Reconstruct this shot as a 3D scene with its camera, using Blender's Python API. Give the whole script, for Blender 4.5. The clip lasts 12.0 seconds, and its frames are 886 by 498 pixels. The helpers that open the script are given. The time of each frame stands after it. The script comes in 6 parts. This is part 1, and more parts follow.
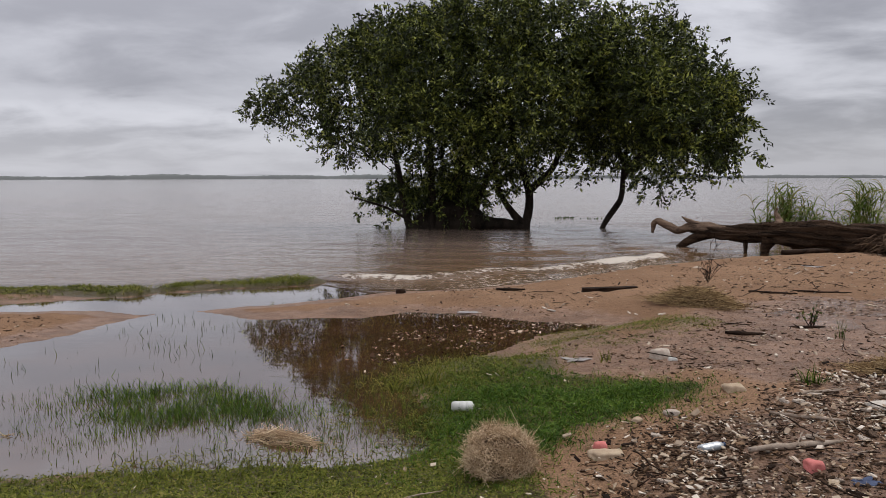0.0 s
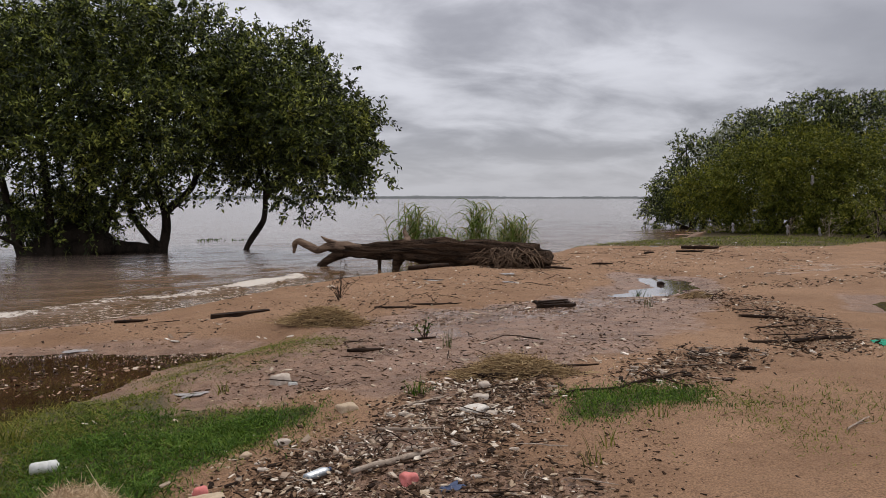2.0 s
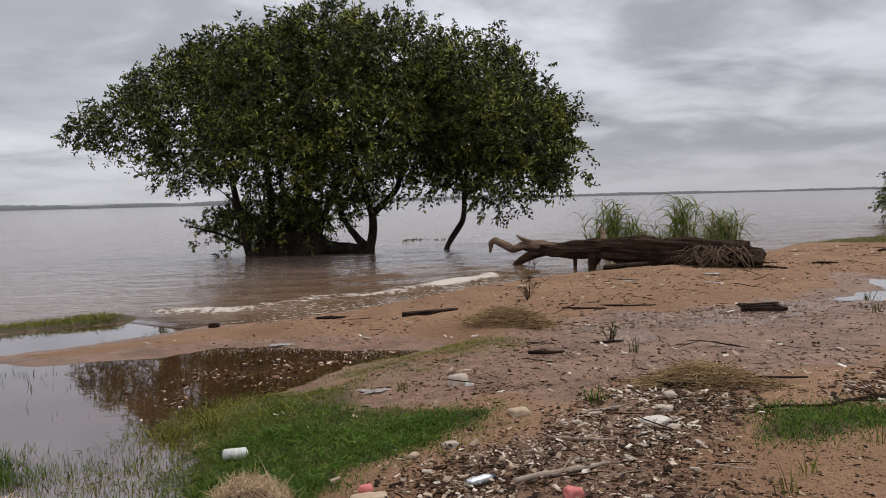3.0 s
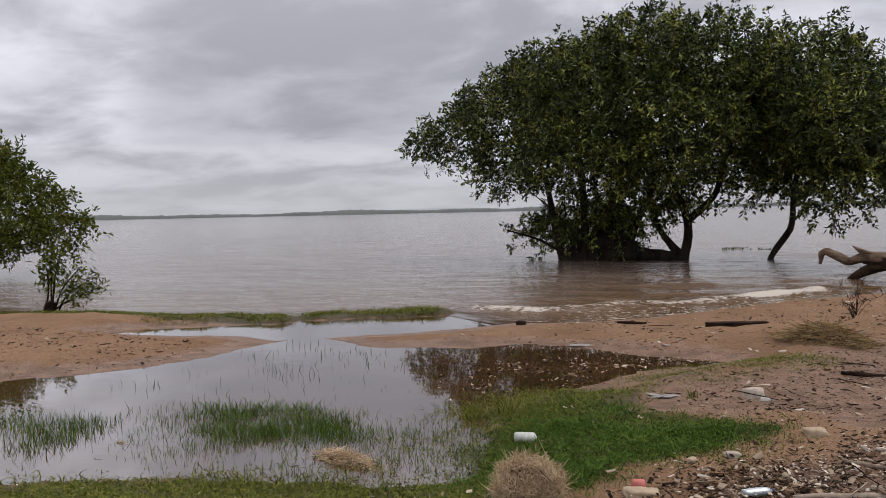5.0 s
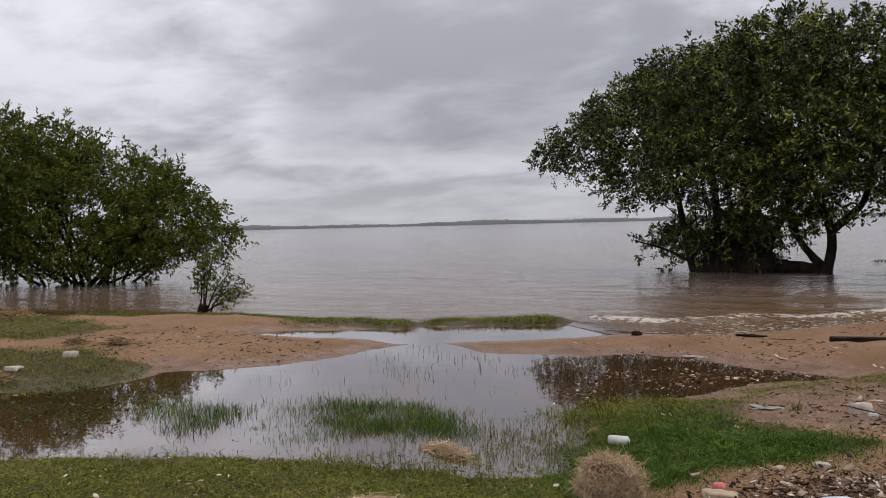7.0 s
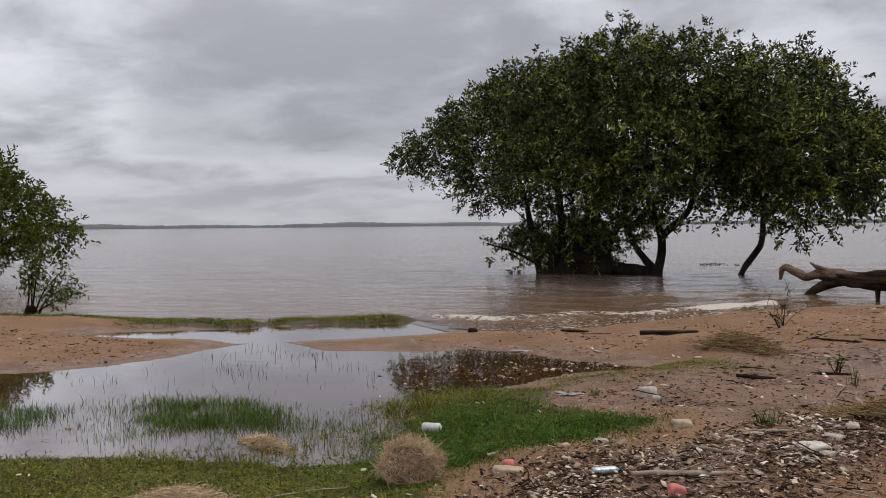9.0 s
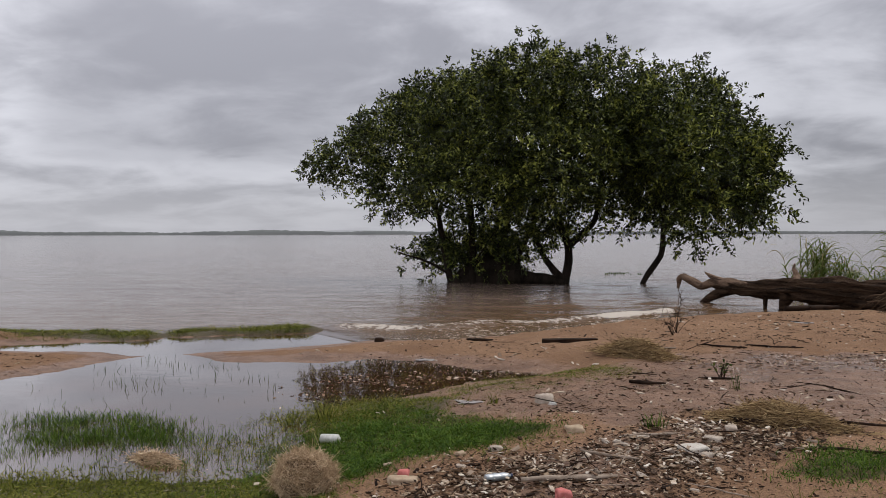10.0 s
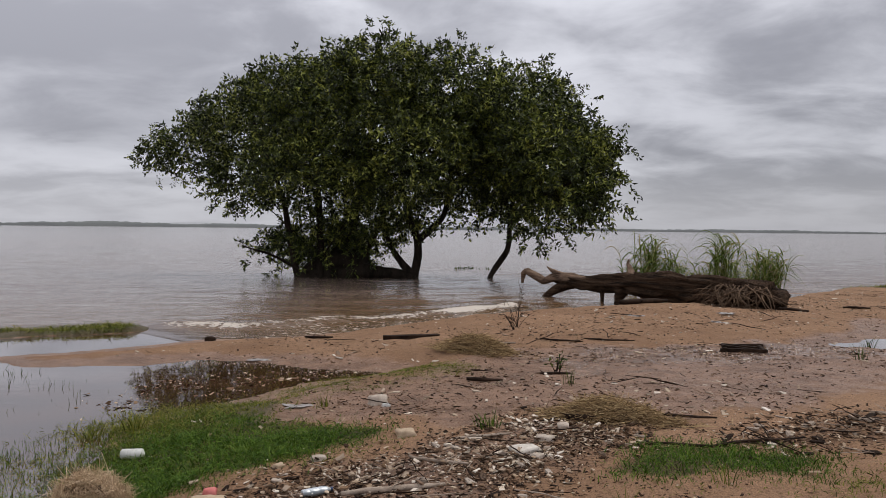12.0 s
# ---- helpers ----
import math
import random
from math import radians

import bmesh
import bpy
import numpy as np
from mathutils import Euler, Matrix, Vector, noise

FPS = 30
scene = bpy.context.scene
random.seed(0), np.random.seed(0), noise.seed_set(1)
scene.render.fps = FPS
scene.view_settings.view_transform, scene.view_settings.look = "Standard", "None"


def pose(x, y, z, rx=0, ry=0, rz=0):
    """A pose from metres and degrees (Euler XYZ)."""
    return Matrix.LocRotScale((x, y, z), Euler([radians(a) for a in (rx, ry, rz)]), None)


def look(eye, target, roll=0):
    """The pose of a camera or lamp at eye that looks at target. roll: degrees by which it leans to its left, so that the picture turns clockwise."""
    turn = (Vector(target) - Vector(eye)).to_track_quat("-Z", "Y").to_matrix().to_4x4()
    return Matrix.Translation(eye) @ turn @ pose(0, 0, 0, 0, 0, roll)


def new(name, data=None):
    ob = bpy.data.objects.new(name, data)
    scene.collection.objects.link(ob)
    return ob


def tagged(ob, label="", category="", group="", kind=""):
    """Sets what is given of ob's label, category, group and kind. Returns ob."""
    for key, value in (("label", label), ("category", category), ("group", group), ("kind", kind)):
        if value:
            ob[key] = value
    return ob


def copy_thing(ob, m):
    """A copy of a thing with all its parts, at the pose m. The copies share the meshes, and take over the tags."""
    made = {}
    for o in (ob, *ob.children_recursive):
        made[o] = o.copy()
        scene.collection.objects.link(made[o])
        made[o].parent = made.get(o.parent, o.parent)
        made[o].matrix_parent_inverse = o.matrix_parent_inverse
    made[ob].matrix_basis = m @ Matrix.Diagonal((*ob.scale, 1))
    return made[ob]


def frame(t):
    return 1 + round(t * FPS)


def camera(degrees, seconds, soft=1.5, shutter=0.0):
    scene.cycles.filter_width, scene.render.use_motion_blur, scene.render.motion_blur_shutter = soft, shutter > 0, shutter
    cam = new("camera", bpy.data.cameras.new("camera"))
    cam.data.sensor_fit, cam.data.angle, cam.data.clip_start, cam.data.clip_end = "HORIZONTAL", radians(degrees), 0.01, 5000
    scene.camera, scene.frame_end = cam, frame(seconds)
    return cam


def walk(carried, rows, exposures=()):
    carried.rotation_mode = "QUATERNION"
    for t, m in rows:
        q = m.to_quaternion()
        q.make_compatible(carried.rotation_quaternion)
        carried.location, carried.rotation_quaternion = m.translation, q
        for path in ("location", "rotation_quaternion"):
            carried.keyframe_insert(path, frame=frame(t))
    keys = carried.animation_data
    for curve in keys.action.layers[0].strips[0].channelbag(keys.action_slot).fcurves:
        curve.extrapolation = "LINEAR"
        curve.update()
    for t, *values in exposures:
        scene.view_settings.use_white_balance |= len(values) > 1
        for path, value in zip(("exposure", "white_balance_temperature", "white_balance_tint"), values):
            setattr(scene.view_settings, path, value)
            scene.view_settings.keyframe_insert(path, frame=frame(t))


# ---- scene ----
cam = camera(61.1, 12.0, 0.5)
PATH = [
    (0, (0.042, 0.05, 1.647), (-0.058, 2.039, 1.458), -0.1),
    (0.5, (0.114, 0.042, 1.655), (0.158, 2.034, 1.486), -0.6),
    (1, (0.201, 0.05, 1.659), (0.497, 2.022, 1.505), -1.0),
    (1.5, (0.289, 0.113, 1.663), (0.904, 2.01, 1.517), -0.7),
    (2, (0.387, 0.225, 1.655), (1.171, 2.06, 1.519), 0.0),
    (2.5, (0.493, 0.275, 1.657), (1.2, 2.141, 1.52), -0.4),
    (3, (0.648, 0.333, 1.648), (0.911, 2.311, 1.515), -1.4),
    (3.2, (0.672, 0.338, 1.652), (0.835, 2.326, 1.512), -1.8),
    (4.8, (0.837, 0.028, 1.667), (0.389, 1.973, 1.558), -1.7),
    (5, (0.859, 0.015, 1.654), (0.297, 1.932, 1.555), -1.2),
    (5.5, (0.977, 0.004, 1.636), (0.141, 1.818, 1.546), -1.6),
    (6, (1.03, -0.087, 1.641), (0.115, 1.69, 1.573), -1.8),
    (6.5, (1.117, -0.21, 1.636), (0.173, 1.551, 1.572), -1.5),
    (7, (1.234, -0.277, 1.669), (0.342, 1.511, 1.604), -1.3),
    (7.5, (1.403, -0.224, 1.642), (0.655, 1.629, 1.58), -1.1),
    (9.3, (1.683, -0.4, 1.63), (1.186, 1.536, 1.572), -0.2),
    (9.5, (1.708, -0.409, 1.638), (1.271, 1.542, 1.586), -0.0),
    (10, (1.774, -0.367, 1.64), (1.432, 1.602, 1.599), -0.1),
    (10.5, (1.875, -0.265, 1.629), (1.535, 1.706, 1.589), -0.3),
    (11, (1.929, -0.216, 1.62), (1.573, 1.751, 1.578), -0.4),
    (11.5, (1.956, -0.138, 1.614), (1.77, 1.852, 1.556), -0.6),
    (12, (1.924, 0.036, 1.618), (1.966, 2.036, 1.564), 0.6),
]
walk(cam, [(t, look(eye, target, roll)) for t, eye, target, roll in PATH], [(0, 0.05), (2.5, 0.14), (3.2, 0.1), (6, -0.03), (9.5, -0.08), (12, -0.02)])

# ---- sky and light ----
SUN_EL, SUN_AZ = radians(60), radians(55)


def link(nt, a, b):
    nt.links.new(a, b)


def node(nt, kind, **values):
    n = nt.nodes.new(kind)
    for key, value in values.items():
        if key == "op":
            n.operation = value
        else:
            n.inputs[int(key[1:]) if key[0] == "i" and key[1:].isdigit() else key.replace("_", " ")].default_value = value
    return n


def math_node(nt, op, a, b=None, c=None, clamp=False):
    n = nt.nodes.new("ShaderNodeMath")
    n.operation, n.use_clamp = op, clamp
    for i, v in enumerate((a, b, c)):
        if v is None:
            continue
        if isinstance(v, (int, float)):
            n.inputs[i].default_value = v
        else:
            nt.links.new(v, n.inputs[i])
    return n.outputs[0]


def smooth_node(nt, v, lo, hi, to_lo=0.0, to_hi=1.0):
    n = nt.nodes.new("ShaderNodeMapRange")
    n.interpolation_type = "SMOOTHSTEP"
    nt.links.new(v, n.inputs[0])
    for i, x in enumerate((lo, hi, to_lo, to_hi)):
        n.inputs[1 + i].default_value = x
    return n.outputs[0]


def mix_color(nt, fac, a, b, blend="MIX"):
    n = nt.nodes.new("ShaderNodeMix")
    n.data_type, n.blend_type = "RGBA", blend
    for sock, v in ((n.inputs[0], fac), (n.inputs[6], a), (n.inputs[7], b)):
        if isinstance(v, (int, float)):
            sock.default_value = v
        elif isinstance(v, tuple):
            sock.default_value = (*v, 1)
        else:
            nt.links.new(v, sock)
    return n.outputs[2]


def noise_node(nt, vec, scale, detail=4.0, rough=0.55, distort=0.0):
    n = nt.nodes.new("ShaderNodeTexNoise")
    n.inputs["Scale"].default_value, n.inputs["Detail"].default_value = scale, detail
    n.inputs["Roughness"].default_value, n.inputs["Distortion"].default_value = rough, distort
    if vec is not None:
        nt.links.new(vec, n.inputs["Vector"])
    return n.outputs["Fac"]


def mapped(nt, vec, scale=(1, 1, 1), loc=(0, 0, 0), rot=(0, 0, 0)):
    n = nt.nodes.new("ShaderNodeMapping")
    n.inputs["Location"].default_value, n.inputs["Rotation"].default_value, n.inputs["Scale"].default_value = loc, rot, scale
    nt.links.new(vec, n.inputs["Vector"])
    return n.outputs[0]


def make_world():
    w = bpy.data.worlds.new("overcast")
    scene.world = w
    w.use_nodes = True
    nt = w.node_tree
    nt.nodes.clear()
    out, bg = nt.nodes.new("ShaderNodeOutputWorld"), nt.nodes.new("ShaderNodeBackground")
    link(nt, bg.outputs[0], out.inputs[0])
    sky = nt.nodes.new("ShaderNodeTexSky")
    sky.sky_type, sky.sun_disc, sky.sun_elevation, sky.sun_rotation = "NISHITA", False, SUN_EL, SUN_AZ
    co = nt.nodes.new("ShaderNodeTexCoord").outputs["Generated"]
    sep = nt.nodes.new("ShaderNodeSeparateXYZ")
    link(nt, co, sep.inputs[0])
    up = math_node(nt, "MAXIMUM", sep.outputs[2], 0.0)
    # a flat cloud deck: directions projected on a layer overhead
    lift = math_node(nt, "ADD", up, 0.22)
    px, py = math_node(nt, "DIVIDE", sep.outputs[0], lift), math_node(nt, "DIVIDE", sep.outputs[1], lift)
    deck = nt.nodes.new("ShaderNodeCombineXYZ")
    link(nt, px, deck.inputs[0]), link(nt, py, deck.inputs[1])
    deck = deck.outputs[0]
    big = noise_node(nt, mapped(nt, deck, (0.9, 0.95, 1), CLOUD_A), 1.0, 5.0, 0.5, 0.2)
    small = noise_node(nt, mapped(nt, deck, (2.4, 2.8, 1), CLOUD_B), 1.0, 6.0, 0.55, 0.3)
    cloud = math_node(nt, "ADD", math_node(nt, "MULTIPLY", big, 0.56), math_node(nt, "MULTIPLY", small, 0.44))
    cloud = smooth_node(nt, cloud, 0.38, 0.61)
    ragged = math_node(nt, "MULTIPLY", math_node(nt, "SUBTRACT", small, 0.5), 0.5)
    for (cx, cy, cz), (nx, ny, nz), wide, soft, deep in BANKS:
        def dot(v):
            n = nt.nodes.new("ShaderNodeVectorMath")
            n.operation = "DOT_PRODUCT"
            link(nt, co, n.inputs[0])
            n.inputs[1].default_value = v
            return n.outputs["Value"]
        near_it = smooth_node(nt, math_node(nt, "ADD", dot((cx, cy, cz)), math_node(nt, "MULTIPLY", ragged, 0.06)), wide[0], wide[1])
        side = smooth_node(nt, math_node(nt, "ADD", dot((nx, ny, nz)), math_node(nt, "MULTIPLY", ragged, 0.25)), soft[0], soft[1])
        cloud = math_node(nt, "MULTIPLY", cloud, math_node(nt, "SUBTRACT", 1.0, math_node(nt, "MULTIPLY", math_node(nt, "MULTIPLY", near_it, side), deep)))
    grey = mix_color(nt, cloud, (0.358, 0.36, 0.405), (0.735, 0.74, 0.805))
    haze = smooth_node(nt, up, 0.0, 0.11, 0.75, 0.0)
    grey = mix_color(nt, haze, grey, (0.52, 0.522, 0.565))
    # an overcast sky is about three times brighter overhead than near the horizon
    grey = mix_color(nt, 1.0, grey, grade_color(nt, up), "MULTIPLY")
    # the deck is thicker, so darker, towards the right bank
    thick = smooth_node(nt, sep.outputs[0], -0.7, 0.8, 1.02, 0.78)
    tone = nt.nodes.new("ShaderNodeCombineColor")
    for i in range(3):
        link(nt, thick, tone.inputs[i])
    grey = mix_color(nt, 1.0, grey, tone.outputs[0], "MULTIPLY")
    blue = mix_color(nt, 1.0, sky.outputs[0], (0.08, 0.08, 0.08), "MULTIPLY")
    grey = mix_color(nt, 0.06, grey, blue)
    below = smooth_node(nt, sep.outputs[2], -0.02, 0.0)
    grey = mix_color(nt, below, (0.2, 0.18, 0.16), grey)
    link(nt, grey, bg.inputs[0])
    bg.inputs[1].default_value = 1.0
    sun = new("sun", bpy.data.lights.new("sun", "SUN"))
    sun.data.energy, sun.data.angle, sun.data.color = 1.5, radians(25), (1.0, 0.97, 0.92)
    way = Vector((math.sin(SUN_AZ) * math.cos(SUN_EL), math.cos(SUN_AZ) * math.cos(SUN_EL), math.sin(SUN_EL)))
    sun.matrix_world = look(way * 50, (0, 0, 0))


def grade_color(nt, up):
    g = smooth_node(nt, up, 0.04, 0.65, 1.0, 1.8)
    c = nt.nodes.new("ShaderNodeCombineColor")
    for i in range(3):
        link(nt, g, c.inputs[i])
    return c.outputs[0]


BANKS = [((0.788, 0.532, 0.309), (0.176, -0.397, 0.901), (0.80, 0.90), (-0.02, 0.05), 0.75), ((-0.434, 0.89, 0.139), (0.0, 0.0, 1.0), (0.972, 0.99), (0.075, 0.115), 0.5)]
CLOUD_A, CLOUD_B = (3.2, 1.7, 0.0), (0.4, 5.1, 0.0)
make_world()


# ---- materials ----
def material(name):
    m = bpy.data.materials.new(name)
    m.use_nodes = True
    nt = m.node_tree
    return m, nt, nt.nodes["Principled BSDF"]


def where(nt):
    return nt.nodes.new("ShaderNodeNewGeometry").outputs["Position"]


def local(nt):
    return nt.nodes.new("ShaderNodeTexCoord").outputs["Object"]


def bump(nt, bsdf, height, strength, dist):
    b = nt.nodes.new("ShaderNodeBump")
    b.inputs["Strength"].default_value, b.inputs["Distance"].default_value = strength, dist
    link(nt, height, b.inputs["Height"])
    link(nt, b.outputs[0], bsdf.inputs["Normal"])


def ramp(nt, fac, stops):
    r = nt.nodes.new("ShaderNodeValToRGB")
    e = r.color_ramp.elements
    while len(e) < len(stops):
        e.new(0.5)
    for s, (p, c) in zip(e, stops):
        s.position, s.color = p, (*c, 1)
    link(nt, fac, r.inputs[0])
    return r.outputs[0]


def grainy(name, dark, light, scale=6.0, rough=0.8, relief=0.3, dist=0.01, stretch=(1, 1, 1), spec=0.08):
    """A two-scale material: broad patches and fine grain."""
    m, nt, b = material(name)
    v = mapped(nt, local(nt), stretch)
    broad, fine = noise_node(nt, v, scale, 4), noise_node(nt, v, scale * 9, 5, 0.65)
    f = math_node(nt, "ADD", math_node(nt, "MULTIPLY", broad, 0.6), math_node(nt, "MULTIPLY", fine, 0.4))
    f = smooth_node(nt, f, 0.32, 0.68)
    link(nt, mix_color(nt, f, dark, light), b.inputs["Base Color"])
    b.inputs["Roughness"].default_value, b.inputs["Specular IOR Level"].default_value = rough, spec
    bump(nt, b, math_node(nt, "ADD", fine, broad), relief, dist)
    return m


def island(name, stops, rough=0.7, translucent=0.0, spec=0.08, relief=True, clump=0.0):
    """Colours that change from piece to piece of one mesh."""
    m, nt, b = material(name)
    g = nt.nodes.new("ShaderNodeNewGeometry")
    fine = noise_node(nt, g.outputs["Position"], 60, 3)
    f = math_node(nt, "ADD", g.outputs["Random Per Island"], math_node(nt, "MULTIPLY", math_node(nt, "SUBTRACT", fine, 0.5), 0.25))
    if clump:
        broad = noise_node(nt, g.outputs["Position"], 1.1, 3)
        f = math_node(nt, "ADD", math_node(nt, "MULTIPLY", f, 0.75), math_node(nt, "MULTIPLY", math_node(nt, "SUBTRACT", broad, 0.38), clump))
    col = ramp(nt, f, stops)
    link(nt, col, b.inputs["Base Color"])
    b.inputs["Roughness"].default_value, b.inputs["Specular IOR Level"].default_value = rough, spec
    if translucent:
        t, mx = nt.nodes.new("ShaderNodeBsdfTranslucent"), nt.nodes.new("ShaderNodeMixShader")
        link(nt, col, t.inputs[0])
        mx.inputs[0].default_value = translucent
        link(nt, b.outputs[0], mx.inputs[1]), link(nt, t.outputs[0], mx.inputs[2])
        link(nt, mx.outputs[0], nt.nodes["Material Output"].inputs[0])
    elif relief:
        bump(nt, b, fine, 0.4, 0.004)
    return m


def attr(nt, name):
    a = nt.nodes.new("ShaderNodeAttribute")
    a.attribute_name = name
    return a.outputs["Fac"]


def ground_material():
    m, nt, b = material("beach_ground")
    p = where(nt)
    n1, n2, n3 = noise_node(nt, p, 0.9, 5), noise_node(nt, p, 7, 5, 0.6), noise_node(nt, p, 90, 3, 0.6)
    spots = noise_node(nt, p, 28, 4, 0.7)
    sand = mix_color(nt, smooth_node(nt, n1, 0.35, 0.65), (0.31, 0.18, 0.10), (0.41, 0.247, 0.143))
    sand = mix_color(nt, smooth_node(nt, n3, 0.35, 0.7), sand, (0.17, 0.098, 0.06))
    sand = mix_color(nt, smooth_node(nt, spots, 0.60, 0.72, 0, 0.7), sand, (0.10, 0.06, 0.038))
    damp = noise_node(nt, mapped(nt, p, (0.8, 1.7, 1)), 1.9, 6, 0.62, 0.5)
    sand = mix_color(nt, smooth_node(nt, damp, 0.5, 0.66, 0, 0.4), sand, (0.20, 0.112, 0.064))
    mud = mix_color(nt, smooth_node(nt, n2, 0.35, 0.65), (0.21, 0.124, 0.08), (0.31, 0.188, 0.124))
    mud = mix_color(nt, smooth_node(nt, damp, 0.46, 0.62, 0, 0.5), mud, (0.13, 0.073, 0.046))
    mud = mix_color(nt, smooth_node(nt, spots, 0.58, 0.7, 0, 0.7), mud, (0.06, 0.038, 0.026))
    wet = math_node(nt, "ADD", attr(nt, "wet"), math_node(nt, "ADD", math_node(nt, "MULTIPLY", math_node(nt, "SUBTRACT", n2, 0.5), 0.7), math_node(nt, "MULTIPLY", math_node(nt, "SUBTRACT", n1, 0.5), 1.3)))
    wet = smooth_node(nt, wet, 0.2, 0.75)
    col = mix_color(nt, wet, sand, mud)
    soil = mix_color(nt, smooth_node(nt, n3, 0.3, 0.7), (0.045, 0.034, 0.018), (0.13, 0.10, 0.045))
    turf = math_node(nt, "ADD", attr(nt, "turf"), math_node(nt, "MULTIPLY", math_node(nt, "SUBTRACT", spots, 0.5), 0.9))
    col = mix_color(nt, smooth_node(nt, turf, 0.35, 0.65), col, soil)
    litter = math_node(nt, "ADD", math_node(nt, "MULTIPLY", attr(nt, "litter"), 0.95), math_node(nt, "MULTIPLY", math_node(nt, "SUBTRACT", spots, 0.5), 1.2))
    col = mix_color(nt, smooth_node(nt, litter, 0.4, 0.7), col, (0.07, 0.042, 0.028))
    link(nt, col, b.inputs["Base Color"])
    film = smooth_node(nt, math_node(nt, "ADD", attr(nt, "film"), math_node(nt, "MULTIPLY", math_node(nt, "SUBTRACT", noise_node(nt, mapped(nt, p, (0.7, 2.2, 1)), 2.5, 5), 0.5), 1.6)), 0.55, 0.8)
    rough = math_node(nt, "MULTIPLY", smooth_node(nt, wet, 0.0, 1.0, 0.95, 0.4), math_node(nt, "SUBTRACT", 1.0, math_node(nt, "MULTIPLY", film, 0.75)))
    link(nt, rough, b.inputs["Roughness"])
    link(nt, smooth_node(nt, film, 0.0, 1.0, 0.18, 0.7), b.inputs["Specular IOR Level"])
    h = math_node(nt, "ADD", math_node(nt, "MULTIPLY", n2, 0.6), math_node(nt, "MULTIPLY", spots, 0.4))
    bump(nt, b, math_node(nt, "ADD", h, math_node(nt, "MULTIPLY", n3, 0.35)), 1.0, 0.05)
    return m


def lake_material():
    m, nt, b = material("muddy_lake_water")
    p = where(nt)
    patch = noise_node(nt, mapped(nt, p, (0.05, 0.16, 1)), 1.0, 3)
    col = mix_color(nt, smooth_node(nt, patch, 0.35, 0.65), (0.13, 0.09, 0.068), (0.17, 0.124, 0.097))
    col = mix_color(nt, attr(nt, "shallow"), col, (0.125, 0.072, 0.036))
    col = mix_color(nt, attr(nt, "still"), col, (0.07, 0.036, 0.018))
    foam = attr(nt, "foam")
    lace = noise_node(nt, mapped(nt, p, (1, 1.6, 1), (0, 0, 0), (0, 0, -0.6)), 9, 5, 0.7, 0.6)
    f = smooth_node(nt, math_node(nt, "ADD", foam, math_node(nt, "MULTIPLY", math_node(nt, "SUBTRACT", lace, 0.5), 1.7)), 0.45, 0.8)
    link(nt, mix_color(nt, f, col, (0.52, 0.46, 0.39)), b.inputs["Base Color"])
    link(nt, smooth_node(nt, f, 0, 1, 0.06, 0.7), b.inputs["Roughness"])
    still = attr(nt, "still")
    link(nt, smooth_node(nt, still, 0.0, 1.0, 1.38, 1.8), b.inputs["IOR"])
    r1 = noise_node(nt, mapped(nt, p, (0.4, 1.5, 1), (0, 0, 0), (0, 0, 0.2)), 1.1, 4, 0.55, 0.3)
    r2 = noise_node(nt, mapped(nt, p, (0.7, 1.6, 1), (3, 1, 0), (0, 0, -0.2)), 5.5, 4, 0.6, 0.2)
    h = math_node(nt, "ADD", r1, math_node(nt, "MULTIPLY", r2, 0.42))
    h = math_node(nt, "MULTIPLY", h, smooth_node(nt, still, 0.0, 1.0, 1.0, 0.06))
    bump(nt, b, h, 0.75, 0.085)
    return m


def pond_material():
    m, nt, b = material("still_pond_water")
    p = where(nt)
    n = noise_node(nt, p, 1.2, 4)
    link(nt, mix_color(nt, smooth_node(nt, n, 0.35, 0.65), (0.05, 0.024, 0.011), (0.085, 0.041, 0.02)), b.inputs["Base Color"])
    b.inputs["Roughness"].default_value, b.inputs["IOR"].default_value = 0.02, 1.5
    b.inputs["Coat Weight"].default_value, b.inputs["Coat Roughness"].default_value, b.inputs["Coat IOR"].default_value = 1.0, 0.02, 1.5
    r = noise_node(nt, mapped(nt, p, (1, 2.2, 1)), 3.5, 3, 0.5)
    bump(nt, b, r, 0.06, 0.03)
    return m


def puddle_material():
    m, nt, b = material("thin_muddy_puddle")
    p = where(nt)
    link(nt, mix_color(nt, smooth_node(nt, noise_node(nt, p, 3, 4), 0.35, 0.65), (0.10, 0.066, 0.047), (0.15, 0.105, 0.08)), b.inputs["Base Color"])
    b.inputs["Roughness"].default_value, b.inputs["IOR"].default_value = 0.1, 1.6
    b.inputs["Coat Weight"].default_value, b.inputs["Coat Roughness"].default_value, b.inputs["Coat IOR"].default_value = 1.0, 0.06, 1.6
    bump(nt, b, noise_node(nt, p, 6, 3), 0.15, 0.02)
    return m


M_GROUND, M_LAKE, M_POND, M_PUDDLE = ground_material(), lake_material(), pond_material(), puddle_material()
M_BARK = grainy("dark_bark", (0.010, 0.008, 0.006), (0.042, 0.032, 0.024), 5, 0.85, 0.8, 0.03, (1, 1, 0.35))
M_LOG = grainy("weathered_log", (0.007, 0.005, 0.004), (0.115, 0.07, 0.043), 5, 0.85, 1.0, 0.08, (0.3, 2.2, 2.2))
M_LOG_PALE = grainy("stripped_wood", (0.045, 0.028, 0.02), (0.26, 0.175, 0.12), 5, 0.8, 0.8, 0.02, (0.4, 2, 2))
M_ROOT = grainy("root_fibre", (0.045, 0.03, 0.02), (0.17, 0.11, 0.07), 12, 0.9, 0.5, 0.01)
